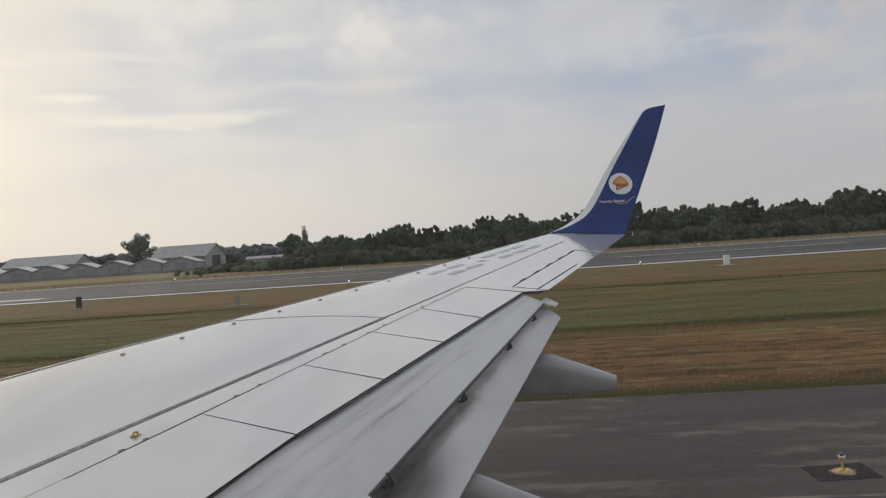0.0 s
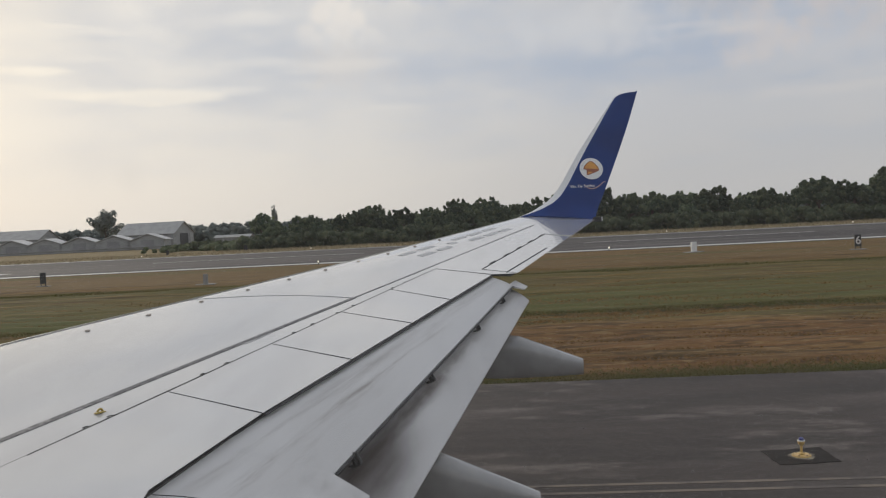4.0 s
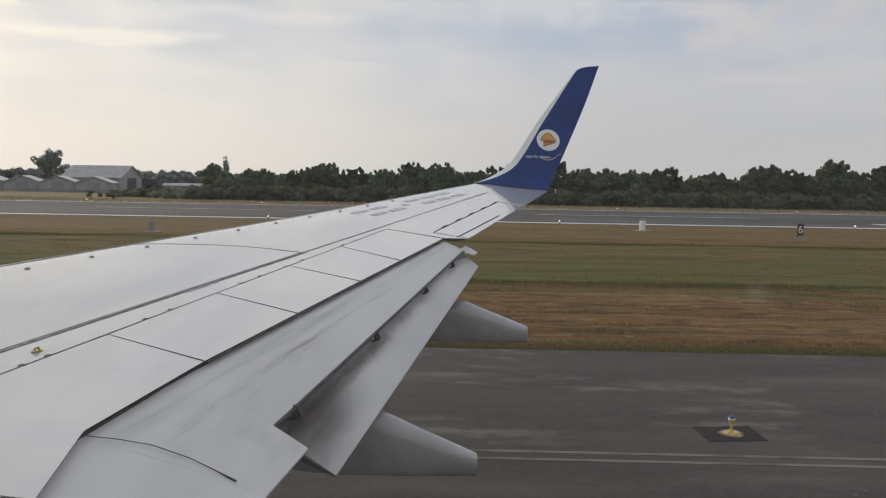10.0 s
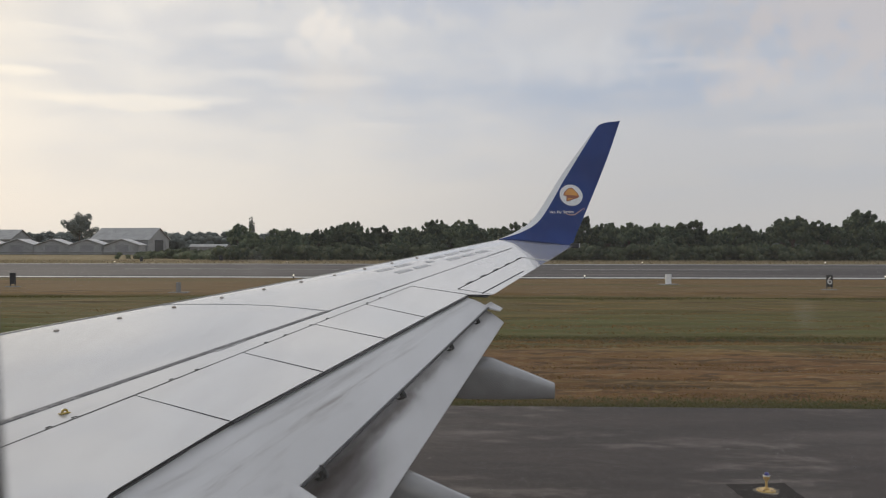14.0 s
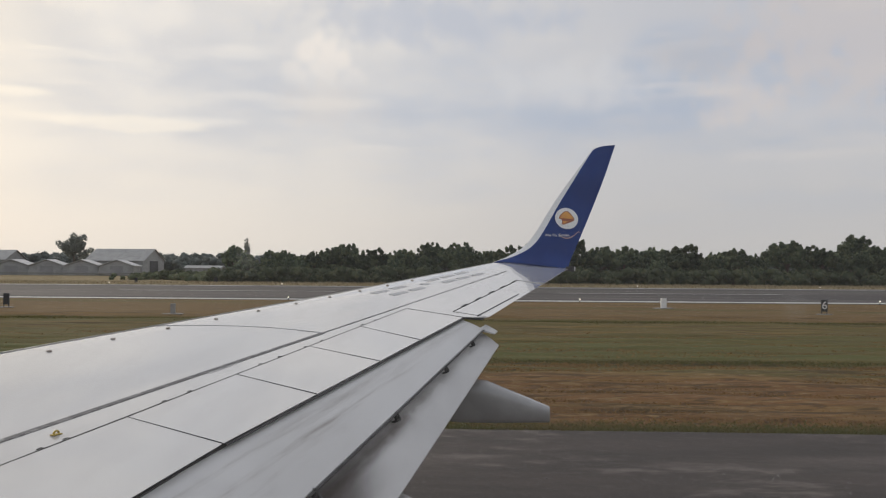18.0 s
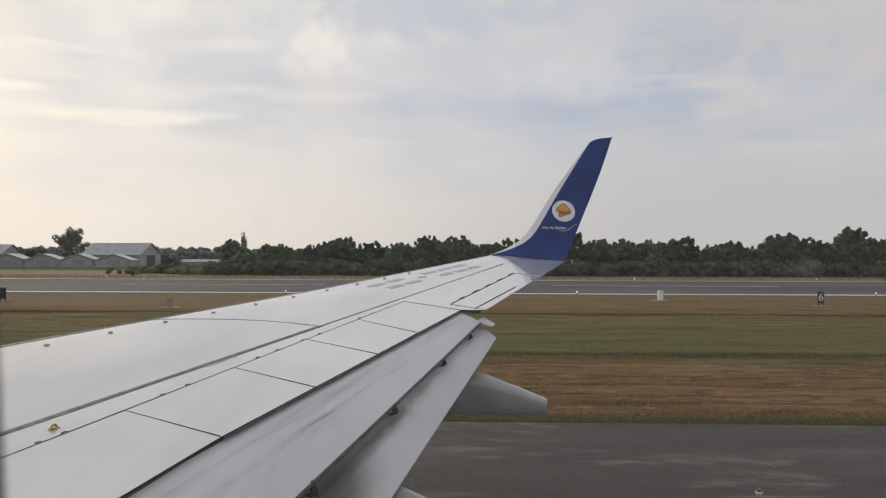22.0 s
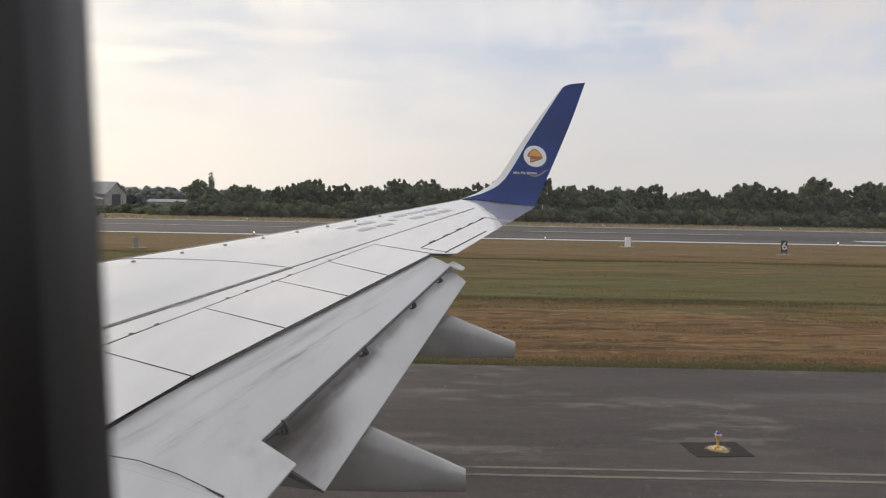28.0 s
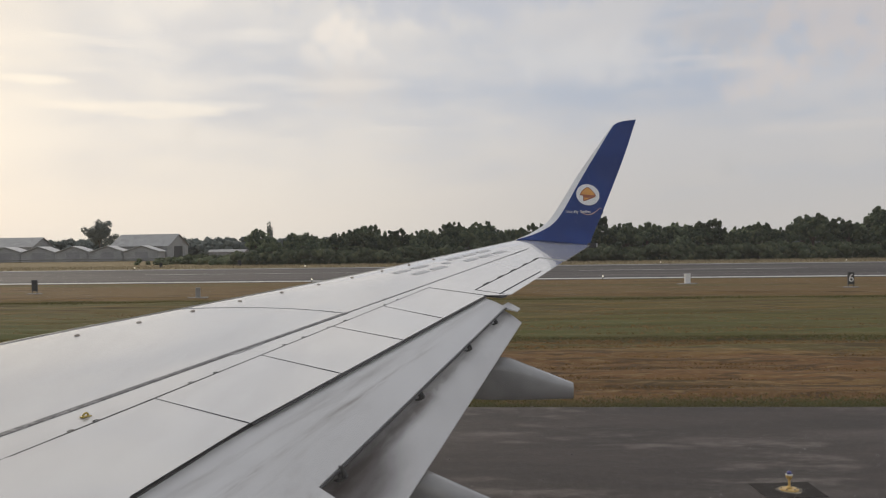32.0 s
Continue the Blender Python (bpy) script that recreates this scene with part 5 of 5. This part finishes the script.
# registration as plain bars, an upper and a lower one for each character
for k in range(6):
    x, y = 13.13 + 0.44 * k, 1.20 - 0.204 * k
    for off in (0.0,) if k == 2 else (-0.125, 0.125):
        half = 0.07 if k == 2 else 0.165
        ribbon("registration_bar", [(x - half - 0.1 * off, y + off + half * 0.464), (x - 0.1 * off, y + off), (x + half - 0.1 * off, y + off - half * 0.464)], 0.09, MARK_GREY, airliner, 0.003)
for x, y in ((9.05, 2.22), (9.2, 2.17), (9.75, 1.98)):
    ribbon("stencil_mark", [(x - 0.12, y + 0.045), (x + 0.12, y - 0.045)], 0.03, SEAM_GREY, airliner, 0.003)

# ---- flaps, lowered ----
n = 12
main_x = [6.254, 6.58, 6.93, 6.99] + steps(7.4, 12.09, 10)
main_f = [Vector((x, spoiler_end_y(x) + 0.10, skin(x, spoiler_end_y(x)).z - 0.016 - 0.010 * max(0.0, min(1.0, (9.0 - x) / 2.5)))) for x in main_x]
main_a = [Vector((6.279, 1.018, 2.177)), Vector((6.57, 0.956, 2.221)), Vector((6.862, 0.894, 2.265))] + line_pts((6.983, 1.134, 2.369), (12.028, -0.026, 3.096), 12)
put("outboard_flap", slab_mesh("outboard_flap", main_f, main_a, 0.16, 0.012, FLAP_WHITE, 8, 0.018), airliner, "grey-white flap with brown scuff streaks")
main_a = main_a[3:]
put("flap_outer_tip", slab_mesh("flap_outer_tip", [Vector((12.02, 0.02, 3.105)), Vector((12.268, -0.06, 3.135))], [Vector((12.02, -0.165, 3.045)), Vector((12.153, -0.202, 3.067))], 0.03, 0.01, FLAP_WHITE, 3), airliner)
aft_f = line_pts((7.04, 1.25, 2.318), (12.19, 0.045, 3.060), n + 1)
aft_a = line_pts((7.005, 0.745, 2.052), (12.052, -0.214, 2.906), n + 1)
put("aft_flap", slab_mesh("aft_flap", aft_f, aft_a, 0.06, 0.010, AFT_FLAP_GREY, 6, 0.02), airliner, "narrow grey aft flap with grime and painted shade by the brackets")
inb_f = line_pts((2.0, 1.98, 1.86), main_f[0] - Vector((0.002, 0, 0)), 7)
inb_a = line_pts((2.0, 1.05, 1.52), (6.277, 1.016, 2.176), 7)
put("inboard_flap", slab_mesh("inboard_flap", inb_f, inb_a, 0.16, 0.012, FLAP_WHITE, 8, 0.018), airliner, "pale inboard flap with a dark end seam")
verts = []
seam = [(6.254, 1.98, 2.492), (6.30, 1.83, 2.456), (6.345, 1.66, 2.408), (6.345, 1.45, 2.338), (6.32, 1.30, 2.283), (6.302, 1.186, 2.238)]
seam = [(x, y, z + 0.018 * math.sin(math.pi * (2.02 - y))) for x, y, z in seam]
part("flap_seam", tube_bm(seam, [0.003] * 5 + [0.008], 6), DARK_GAP, airliner)


def flap_bracket(p, s):
    loop = [(-0.10, 0.0, -0.05), (-0.075, 0, 0.06), (0.0, 0.0, 0.075), (0.075, 0, 0.06), (0.10, 0.0, -0.05), (0.0, 0.0, -0.06), (-0.10, 0.0, -0.05)]
    b = part("flap_bracket", tube_bm([(x * s, y * s, z * s) for x, y, z in loop], [0.024 * s] * 7, 8), RUBBER, airliner, "dark greasy flap bracket with an open lug", m=Matrix.Translation(p) @ pose(0, 0, 0, 0, 20, 66))
    part("lug", box_bm(0.05 * s, 0.06 * s, 0.10 * s, 0.008 * s, (-0.05 * s, 0.02 * s, -0.05 * s)), RUBBER, b)
    part("bolt", tube_bm([(-0.09 * s, 0.0, 0.02 * s), (0.09 * s, 0.0, 0.02 * s)], [0.014 * s] * 2, 8), BRACKET_DARK, b)


for x, s in ((7.30, 0.60), (8.90, 0.50), (10.40, 0.46), (11.50, 0.42)):
    k = (x - 6.983) / (12.028 - 6.983)
    flap_bracket(Vector((x, 1.134 - 1.160 * k + 0.012, 2.369 + 0.727 * k - 0.054)), s)
# added black tube in place of the shaded gap between the two flaps
part("flap_edge_shade", tube_bm([(6.99 + 5.03 * k / 12, 1.134 - 1.160 * k / 12 - 0.012, 2.369 + 0.727 * k / 12 - 0.013) for k in range(13)], [0.011 - 0.0003 * k for k in range(13)], 6), DARK_GAP, airliner, "black tube standing for the shadow line under the flap's trailing edge")
# added black plate over the aft flap's end, for the shade in the notch
a, b = aft_f[0], aft_a[0]
end = [a + Vector((-0.006, 0, 0.002)), b + Vector((-0.006, 0, 0.0)), b + Vector((-0.006, 0, -0.012)), a + Vector((-0.006, 0, -0.068))]
end += [p + Vector((0.005, 0, 0)) for p in end]
put("end_seal", mesh_of("end_seal", end, [(0, 1, 2, 3), (7, 6, 5, 4), (0, 4, 5, 1), (1, 5, 6, 2), (2, 6, 7, 3), (3, 7, 4, 0)], DARK_GAP), airliner)


def fairing(x, tip_y, tip_top, tip_low, slope, length, wide):
    """Canoe-shaped flap track fairing, blunt at its rear end."""
    rings, faces = [], []
    steps_n, sides = 16, 16
    for i in range(steps_n + 1):
        s = i / steps_n
        y = tip_y + length * s
        top = tip_top + slope * length * min(s, 0.33) - 0.25 * max(0.0, s - 0.5)
        low = tip_low - 0.015 * math.sin(math.pi * min(1.0, s * 1.5)) + 0.55 * max(0.0, s - 0.45) ** 1.4
        half = wide * (0.55 + 0.45 * math.sin(math.pi * min(0.5, 0.08 + s * 0.8))) * (1.0 - max(0.0, s - 0.75) * 2.4)
        mid, hh = (top + low) / 2, max(0.02, (top - low) / 2)
        for k in range(sides):
            a = 2 * math.pi * k / sides
            ca, sa2 = math.cos(a), math.sin(a)
            rings.append(Vector((x + half * (0.70 + 0.30 * sa2) * math.copysign(abs(ca) ** 0.95, ca), y, mid + hh * math.copysign(abs(sa2) ** 0.95, sa2))))
    for i in range(steps_n):
        for k in range(sides):
            a, b = i * sides + k, i * sides + (k + 1) % sides
            faces.append((a, b, b + sides, a + sides))
    faces += [tuple(range(sides - 1, -1, -1)), tuple(steps_n * sides + k for k in range(sides))]
    smooth_part("flap_fairing", (rings, faces), FAIRING_GREY, airliner, "grey canoe-shaped flap track fairing")


fairing(11.3, -0.753, 2.317, 2.142, 0.40, 2.2, 0.15)
fairing(8.2, -0.157, 1.838, 1.664, 0.44, 2.5, 0.16)

# ---- winglet ----
WL_LE = [(16.92, -0.20, 3.893), (17.05, -0.50, 4.02), (17.20, -0.845, 4.277), (17.50, -1.302, 4.98), (17.70, -1.652, 5.47), (17.88, -2.022, 5.967)]
WL_TE = [(16.93, -1.50, 3.79), (17.06, -1.56, 3.95), (17.20, -1.68, 4.20), (17.55, -1.96, 4.80), (17.72, -2.22, 5.43), (17.90, -2.455, 6.077)]
BAND = [0.02, 0.12, 0.16, 0.14, 0.11, 0.04]


def along(pts, s):
    """Smooth curve through points, s from 0 to 1."""
    u = s * (len(pts) - 1)
    i = min(int(u), len(pts) - 2)
    f = u - i
    p = [Vector(pts[max(0, min(len(pts) - 1, i + k))]) if isinstance(pts[0], tuple) else pts[max(0, min(len(pts) - 1, i + k))] for k in (-1, 0, 1, 2)]
    return 0.5 * (2 * p[1] + (p[2] - p[0]) * f + (2 * p[0] - 5 * p[1] + 4 * p[2] - p[3]) * f * f + (3 * p[1] - p[0] - 3 * p[2] + p[3]) * f ** 3)


def winglet_frame(s, f):
    a, b = along(WL_LE, s), along(WL_TE, s)
    up = (along(WL_LE, min(1, s + 0.02)) - along(WL_LE, max(0, s - 0.02))) + (along(WL_TE, min(1, s + 0.02)) - along(WL_TE, max(0, s - 0.02)))
    out = (b - a).cross(up).normalized()
    if out.x > 0:
        out = -out
    c = (b - a).length
    return a.lerp(b, f), out, (b - a).normalized(), c


def winglet_shell(name, f0, f1, mat, parent, label, lift=0.0):
    """Part of the aerofoil winglet between two chord fractions (functions of height)."""
    S, R = 26, 12
    verts, faces = [], []
    for i in range(S + 1):
        s = i / S
        lo, hi = f0(s), f1(s)
        front, back = [], []
        for j in range(R + 1):
            f = lo + (hi - lo) * j / R
            p, out, _, c = winglet_frame(s, f)
            th = 0.105 * c * 1.5 * math.sqrt(max(f, 0.0)) * (1.0 - f) + 0.003
            front.append(p + out * (th * 0.55 + lift))
            back.append(p - out * (th * 0.55 + lift))
        verts += front + back[::-1]
    w = 2 * (R + 1)
    for i in range(S):
        for j in range(w):
            a, b = i * w + j, i * w + (j + 1) % w
            faces.append((a, b, b + w, a + w))
    faces += [tuple(range(w - 1, -1, -1)), tuple(S * w + j for j in range(w))]
    return smooth_part(name, (verts, faces), mat, parent, label)


winglet = winglet_shell("winglet", lambda s: along(BAND, s), lambda s: 1.0, BLUE, airliner, "tall deep blue upswept winglet")
winglet_shell("winglet_leading_edge", lambda s: 0.0, lambda s: along(BAND, s), BAND_WHITE, winglet, "white leading edge band")


def on_winglet(s, f, lift=0.010):
    """A pose on the winglet's inboard side: x along the chord, y up it, z out of it."""
    p, out, ahead, c = winglet_frame(s, f)
    th = 0.105 * c * 1.5 * math.sqrt(f) * (1.0 - f) + 0.003
    q = p + out * (th * 0.55 + lift)
    up = out.cross(ahead).normalized()
    m = Matrix((ahead, up, out)).transposed().to_4x4()
    if up.z < 0:
        m = Matrix((ahead, -up, out)).transposed().to_4x4()
    m.translation = q
    return m


def flat_shape(name, pts, mat, parent, m, label="", thick=0.004):
    k = len(pts)
    me = mesh_of(name, [(x, y, 0) for x, y in pts] + [(x, y, thick) for x, y in pts], [tuple(range(k, 2 * k)), tuple(range(k - 1, -1, -1))] + [(i, (i + 1) % k, (i + 1) % k + k, i + k) for i in range(k)], mat)
    return put(name, me, parent, label, m)


badge = on_winglet(0.535, 0.50, 0.014) @ pose(0, 0, 0, 0, 0, 8)
circle = [(0.208 * math.cos(2 * math.pi * k / 40), 0.208 * math.sin(2 * math.pi * k / 40)) for k in range(40)]
flat_shape("emblem_disc", circle, EMBLEM_WHITE, winglet, badge, "round white emblem with an orange folded shape")
lift1 = badge @ Matrix.Translation((0, 0, 0.005))
flat_shape("emblem_outline", [(-0.145, -0.018), (-0.125, 0.045), (-0.075, 0.105), (-0.03, 0.142), (0.02, 0.142), (0.07, 0.10), (0.125, 0.035), (0.142, -0.012), (0.125, -0.04), (-0.05, -0.128), (-0.085, -0.128), (-0.085, -0.03)], RUST_RED, winglet, lift1)
flat_shape("emblem_shape", [(-0.120, -0.005), (-0.105, 0.045), (-0.062, 0.098), (-0.025, 0.125), (0.015, 0.125), (0.055, 0.09), (0.105, 0.035), (0.118, -0.002)], ORANGE, winglet, lift1 @ Matrix.Translation((0, 0, 0.004)))
flat_shape("emblem_fold", [(-0.065, -0.065), (-0.065, -0.105), (-0.05, -0.108), (0.03, -0.062)], ORANGE, winglet, lift1 @ Matrix.Translation((0, 0, 0.004)))
words = on_winglet(0.437, 0.45, 0.014)
letters("lettering", "We Fly Smiles", 0.076, EMBLEM_WHITE, winglet, words @ pose(0.045, 0.03, 0, 0, 0, 8))
smile_at = on_winglet(0.43, 0.78, 0.014) @ pose(0.02, 0.075, 0, 0, 0, 8)
curve = [(-0.185, 0.045), (-0.165, 0.0), (-0.125, -0.032), (-0.07, -0.045), (0.0, -0.035), (0.065, 0.005), (0.12, 0.05), (0.16, 0.085), (0.185, 0.06)]
upper, lower = [], []
for i, (x, y) in enumerate(curve):
    (xa, ya), (xb, yb) = curve[max(i - 1, 0)], curve[min(i + 1, len(curve) - 1)]
    d = Vector((xb - xa, yb - ya)).normalized() * (0.0035 + 0.005 * math.sin(math.pi * min(1.0, i / 7)))
    upper.append((x - d.y, y + d.x))
    lower.append((x + d.y, y - d.x))
flat_shape("smile_stripe", lower + upper[::-1], SMILE_PALE, winglet, smile_at)
# rounded tip of the winglet and the lamp behind its foot
tip_a, tip_b = Vector(WL_LE[-1]), Vector(WL_TE[-1])
rise = Vector((0.02, -0.45, 1.0)).normalized()
arch = [tip_a.lerp(tip_b, k / 10) + rise * (0.050 * (math.sin(math.pi * (k / 10) ** 0.6)) - 0.012) for k in range(11)]
foot = [tip_a.lerp(tip_b, 0.02 + 0.97 * k / 10) - rise * 0.03 for k in range(11)]
cap_v = [p + Vector((sx, 0, 0)) for sx in (-0.012, 0.012) for p in arch + foot[::-1]]
put("tip_cap", mesh_of("tip_cap", cap_v, [tuple(range(22)), tuple(range(43, 21, -1))] + [(i, i + 22, (i + 1) % 22 + 22, (i + 1) % 22) for i in range(22)], BLUE), winglet)
part("lamp_arm", tube_bm([(16.945, -1.36, 3.79), (16.945, -1.48, 3.775), (16.945, -1.585, 3.765)], [0.012, 0.022, 0.026], 8), RUBBER, winglet)
tail_lamp = part("tail_lamp", box_bm(0.07, 0.15, 0.085, 0.014), RUBBER, winglet, "small dark tail lamp", m=Matrix.Translation((16.945, -1.535, 3.745)))
part("lens", box_bm(0.03, 0.02, 0.07, 0.006, (0, -0.082, 0.01)), BOX_WHITE, tail_lamp)


# ---- fuselage and the cabin window ----
def fuselage():
    """Tube 3.76 m wide with flat side strips; the starboard strip holds the window."""
    cz, r, y0, y1 = 3.40, 1.88, -9.0, 12.0
    lo, hi = 3.36, 4.36
    ring = [(1.81, lo)]
    for k in range(1, 10):
        a = radians(-6 - 84 * k / 10)
        ring.append((r * math.cos(a), cz + r * math.sin(a)))
    ring.append((0.0, cz - r))
    left = [(-x, z) for x, z in ring[::-1][1:]]
    over = []
    for k in range(1, 19):
        a = radians(150 - 120 * k / 19)
        over.append((r * math.cos(a), cz + r * math.sin(a)))
    loop = ring + left + [(-1.81, hi)] + over + [(1.81, hi)]
    verts = [(x, y0, z) for x, z in loop] + [(x, y1, z) for x, z in loop]
    m = len(loop)
    faces = [(i, i + 1, i + 1 + m, i + m) for i in range(m - 1)] + [tuple(range(m)), tuple(range(2 * m - 1, m - 1, -1))]
    hull = put("fuselage", mesh_of("fuselage", verts, faces, SKIN_WHITE), airliner, "white fuselage shell")
    inner = [(x * 0.955 if abs(x) < 1.80 else math.copysign(1.735, x), cz + (z - cz) * 0.955) for x, z in loop]
    verts = [(x, y0 + 0.1, z) for x, z in inner] + [(x, y1 - 0.1, z) for x, z in inner]
    put("cabin_lining", mesh_of("cabin_lining", verts, faces[:m - 1] + [tuple(range(m)), tuple(range(2 * m - 1, m - 1, -1))], CABIN_DARK), hull, "dim grey cabin lining")
    # side strip with a rounded opening, from lining to outer skin
    cy, wz, hw, hh, rad = -0.0702, 3.86, 0.125, 0.175, 0.075
    hole = []
    for sx, sz, a0 in ((1, 1, 0), (-1, 1, 90), (-1, -1, 180), (1, -1, 270)):
        for k in range(7):
            a = radians(a0 + 15 * k)
            hole.append((cy + sx * (hw - rad) + rad * math.cos(a), wz + sz * (hh - rad) + rad * math.sin(a)))
    hole = [(y + 0.052 * (z - wz), z) for y, z in hole]      # the wall leans, and the opening with it
    n2 = len(hole)

    def outer_at(yy, zz):
        return [(y1 if yy > cy else y0), (hi if zz > wz else lo)]
    def sheet(x, nm, mat, parent, flip):
        v = [(x, y, z) for y, z in hole]
        rim = []
        for y, z in hole:
            d = Vector((y - cy, z - wz))
            k = min(0.5 / abs(d.y) if abs(d.y) > 1e-6 else 1e9, 0.5 / abs(d.x) if abs(d.x) > 1e-6 else 1e9)
            rim.append((x, cy + d.x * k, wz + d.y * k))
        v += rim
        f = [(i, (i + 1) % n2, (i + 1) % n2 + n2, i + n2) for i in range(n2)]
        b0 = len(v)
        v += [(x, y0, lo), (x, y0, hi), (x, cy - 0.5, lo), (x, cy - 0.5, hi), (x, cy + 0.5, lo), (x, cy + 0.5, hi), (x, y1, lo), (x, y1, hi)]
        f += [(b0, b0 + 2, b0 + 3, b0 + 1), (b0 + 4, b0 + 6, b0 + 7, b0 + 5)]
        put(nm, mesh_of(nm, v, f, mat), parent)
    sheet(1.812, "side_skin", SKIN_WHITE, hull, False)
    sheet(1.736, "side_lining", CABIN_DARK, hull, True)
    frame_part = bmesh.new()
    prof = [(1.728, 0.030), (1.724, 0.020), (1.730, 0.010), (1.745, 0.006), (1.762, 0.0065), (1.768, 0.002), (1.785, 0.0015), (1.792, 0.003), (1.800, 0.0), (1.812, 0.0), (1.818, 0.006)]
    rings = []
    for x, grow in prof:
        rings.append([frame_part.verts.new((x, cy + (y - cy) * (1 + grow / hw), wz + (z - wz) * (1 + grow / hh))) for y, z in hole])
    for a, b in zip(rings, rings[1:]):
        for i in range(n2):
            frame_part.faces.new((a[i], a[(i + 1) % n2], b[(i + 1) % n2], b[i]))
    frame_ob = part("window_frame", frame_part, RUBBER, hull, "dark rounded rubber window surround", True)
    pane = [(y, z) for y, z in hole]
    k = len(pane)
    glass = put("window_pane", mesh_of("window_pane", [(1.797, cy + (y - cy) * 1.01, wz + (z - wz) * 1.01) for y, z in pane], [tuple(range(k))], GLASS), hull, "clear window pane")
    glass.visible_shadow = False


fuselage()

# ---- planting and buildings ----
plant_belt()
undergrowth("bushes", "dense dark green bushes along the foot of the wood", BUSH, [(171, 179, -150, 54, 0.5, 1.2, 900), (176, 192, -160, 52, 0.8, 1.6, 900), (190, 215, 50, 78, 0.4, 0.8, 80)], 41, 0.26, per=95, reach=0.86, stack=2.6)
undergrowth("scrub", "pale green scrub between runway verge and huts", SCRUB, [(178, 196, 44, 62, 0.5, 1.1, 170), (186, 232, 52, 80, 0.35, 0.9, 250)], 43, 0.20, per=80, reach=0.86, stack=1.3)
undergrowth("far_wood", "low distant woodland with haze in its leaf colour", LEAF_FAR, [(305, 322, -170, 330, 0.9, 1.9, 2600), (330, 345, 60, 380, 1.3, 2.4, 700)], 42, 0.34, "woodland", 60, 0.88, 6.6)
buildings()
blades("edge_grass", "rank green grass fringe along the asphalt edge", TUFT_GREEN, 44000, fringe(GRASS_EDGE + 0.12, 0.55, -32, 32), 0.060, 51, 0.020, 1.0)
blades("drain_grass", "rank olive grass along a shallow drain", TUFT_GREEN, 20000, band(37.0, 0.42, -46, 46, 0.9), 0.055, 52, 0.032, 1.1)
blades("drain_grass", "rank olive grass along the drain near the runway", TUFT_GREEN, 20000, band(61.0, 0.70, -70, 70, 0.8), 0.08, 53, 0.05, 1.1)
blades("mown_stubble", "dry mown grass stubble in rows", TUFT_STRAW, 60000, meadow(22.6, 52, -34, 34), 0.035, 54, 0.03, 2.2)
blades("hay_wisps", "pale wisps of cut hay lying on stubble", TUFT_STRAW, 42000, raked(23.6, 36.0, -31, 31, 2300), 0.05, 58, 0.022, 1.8)
blades("verge_grass", "bleached grass verge beyond the runway", TUFT_PALE, 12000, lambda rng, n: (rng.uniform(150.5, 172, n), rng.uniform(-130, 130, n)), 0.35, 55, 0.12)


# ---- loose stones on the taxiway ----
def loose_stones(count, seed):
    rng = np.random.default_rng(seed)
    bv, bf = BALLS[1]
    verts, faces = [], []
    for k in range(count):
        size = rng.uniform(0.006, 0.017)
        at = np.array([rng.uniform(9.5, 21.5), rng.uniform(-9, 10), 0.025 + size * 0.4])
        verts.append(at + bv * size * rng.uniform(0.7, 1.3, (len(bv), 3)))
        faces.append(bf + k * len(bv))
    me = mesh_of("loose_stones", np.concatenate(verts), np.concatenate(faces), CONCRETE)
    tagged(put("loose_stones", me), "small pale stones scattered over worn asphalt", "stones", kind="stuff")


loose_stones(240, 71)


# ---- wheels under the aircraft ----
def wheel_leg(place, radius, wide, track, height):
    leg = part("landing_gear", tube_bm([(0, 0, radius), (0, 0, radius + 0.5), (0, 0, height)], [0.07, 0.09, 0.11], 12), SEAL_GREY, airliner, "grey landing gear leg with twin wheels", True, Matrix.Translation(place))
    part("axle", tube_bm([(-track / 2, 0, radius), (track / 2, 0, radius)], [0.05, 0.05], 10), BRACKET_DARK, leg)
    for s in (-1, 1):
        x = s * track / 2
        part("tyre", tube_bm([(x - wide / 2, 0, radius), (x - wide * 0.4, 0, radius), (x, 0, radius), (x + wide * 0.4, 0, radius), (x + wide / 2, 0, radius)], [radius * 0.8, radius * 0.96, radius, radius * 0.96, radius * 0.8], 24), RUBBER, leg, smooth=True)
        part("rim", tube_bm([(x - wide / 2 - 0.01, 0, radius), (x + wide / 2 + 0.01, 0, radius)], [radius * 0.5, radius * 0.5], 18), FAIRING_GREY, leg)


for px, py, r in ((2.86, 3.2, 0.56), (-2.86, 3.2, 0.56), (0.0, 11.4, 0.34)):
    wheel_leg((px, py, 0.028), r, 0.40 if r > 0.5 else 0.2, 0.86 if r > 0.5 else 0.4, 1.45 if px else 1.75)
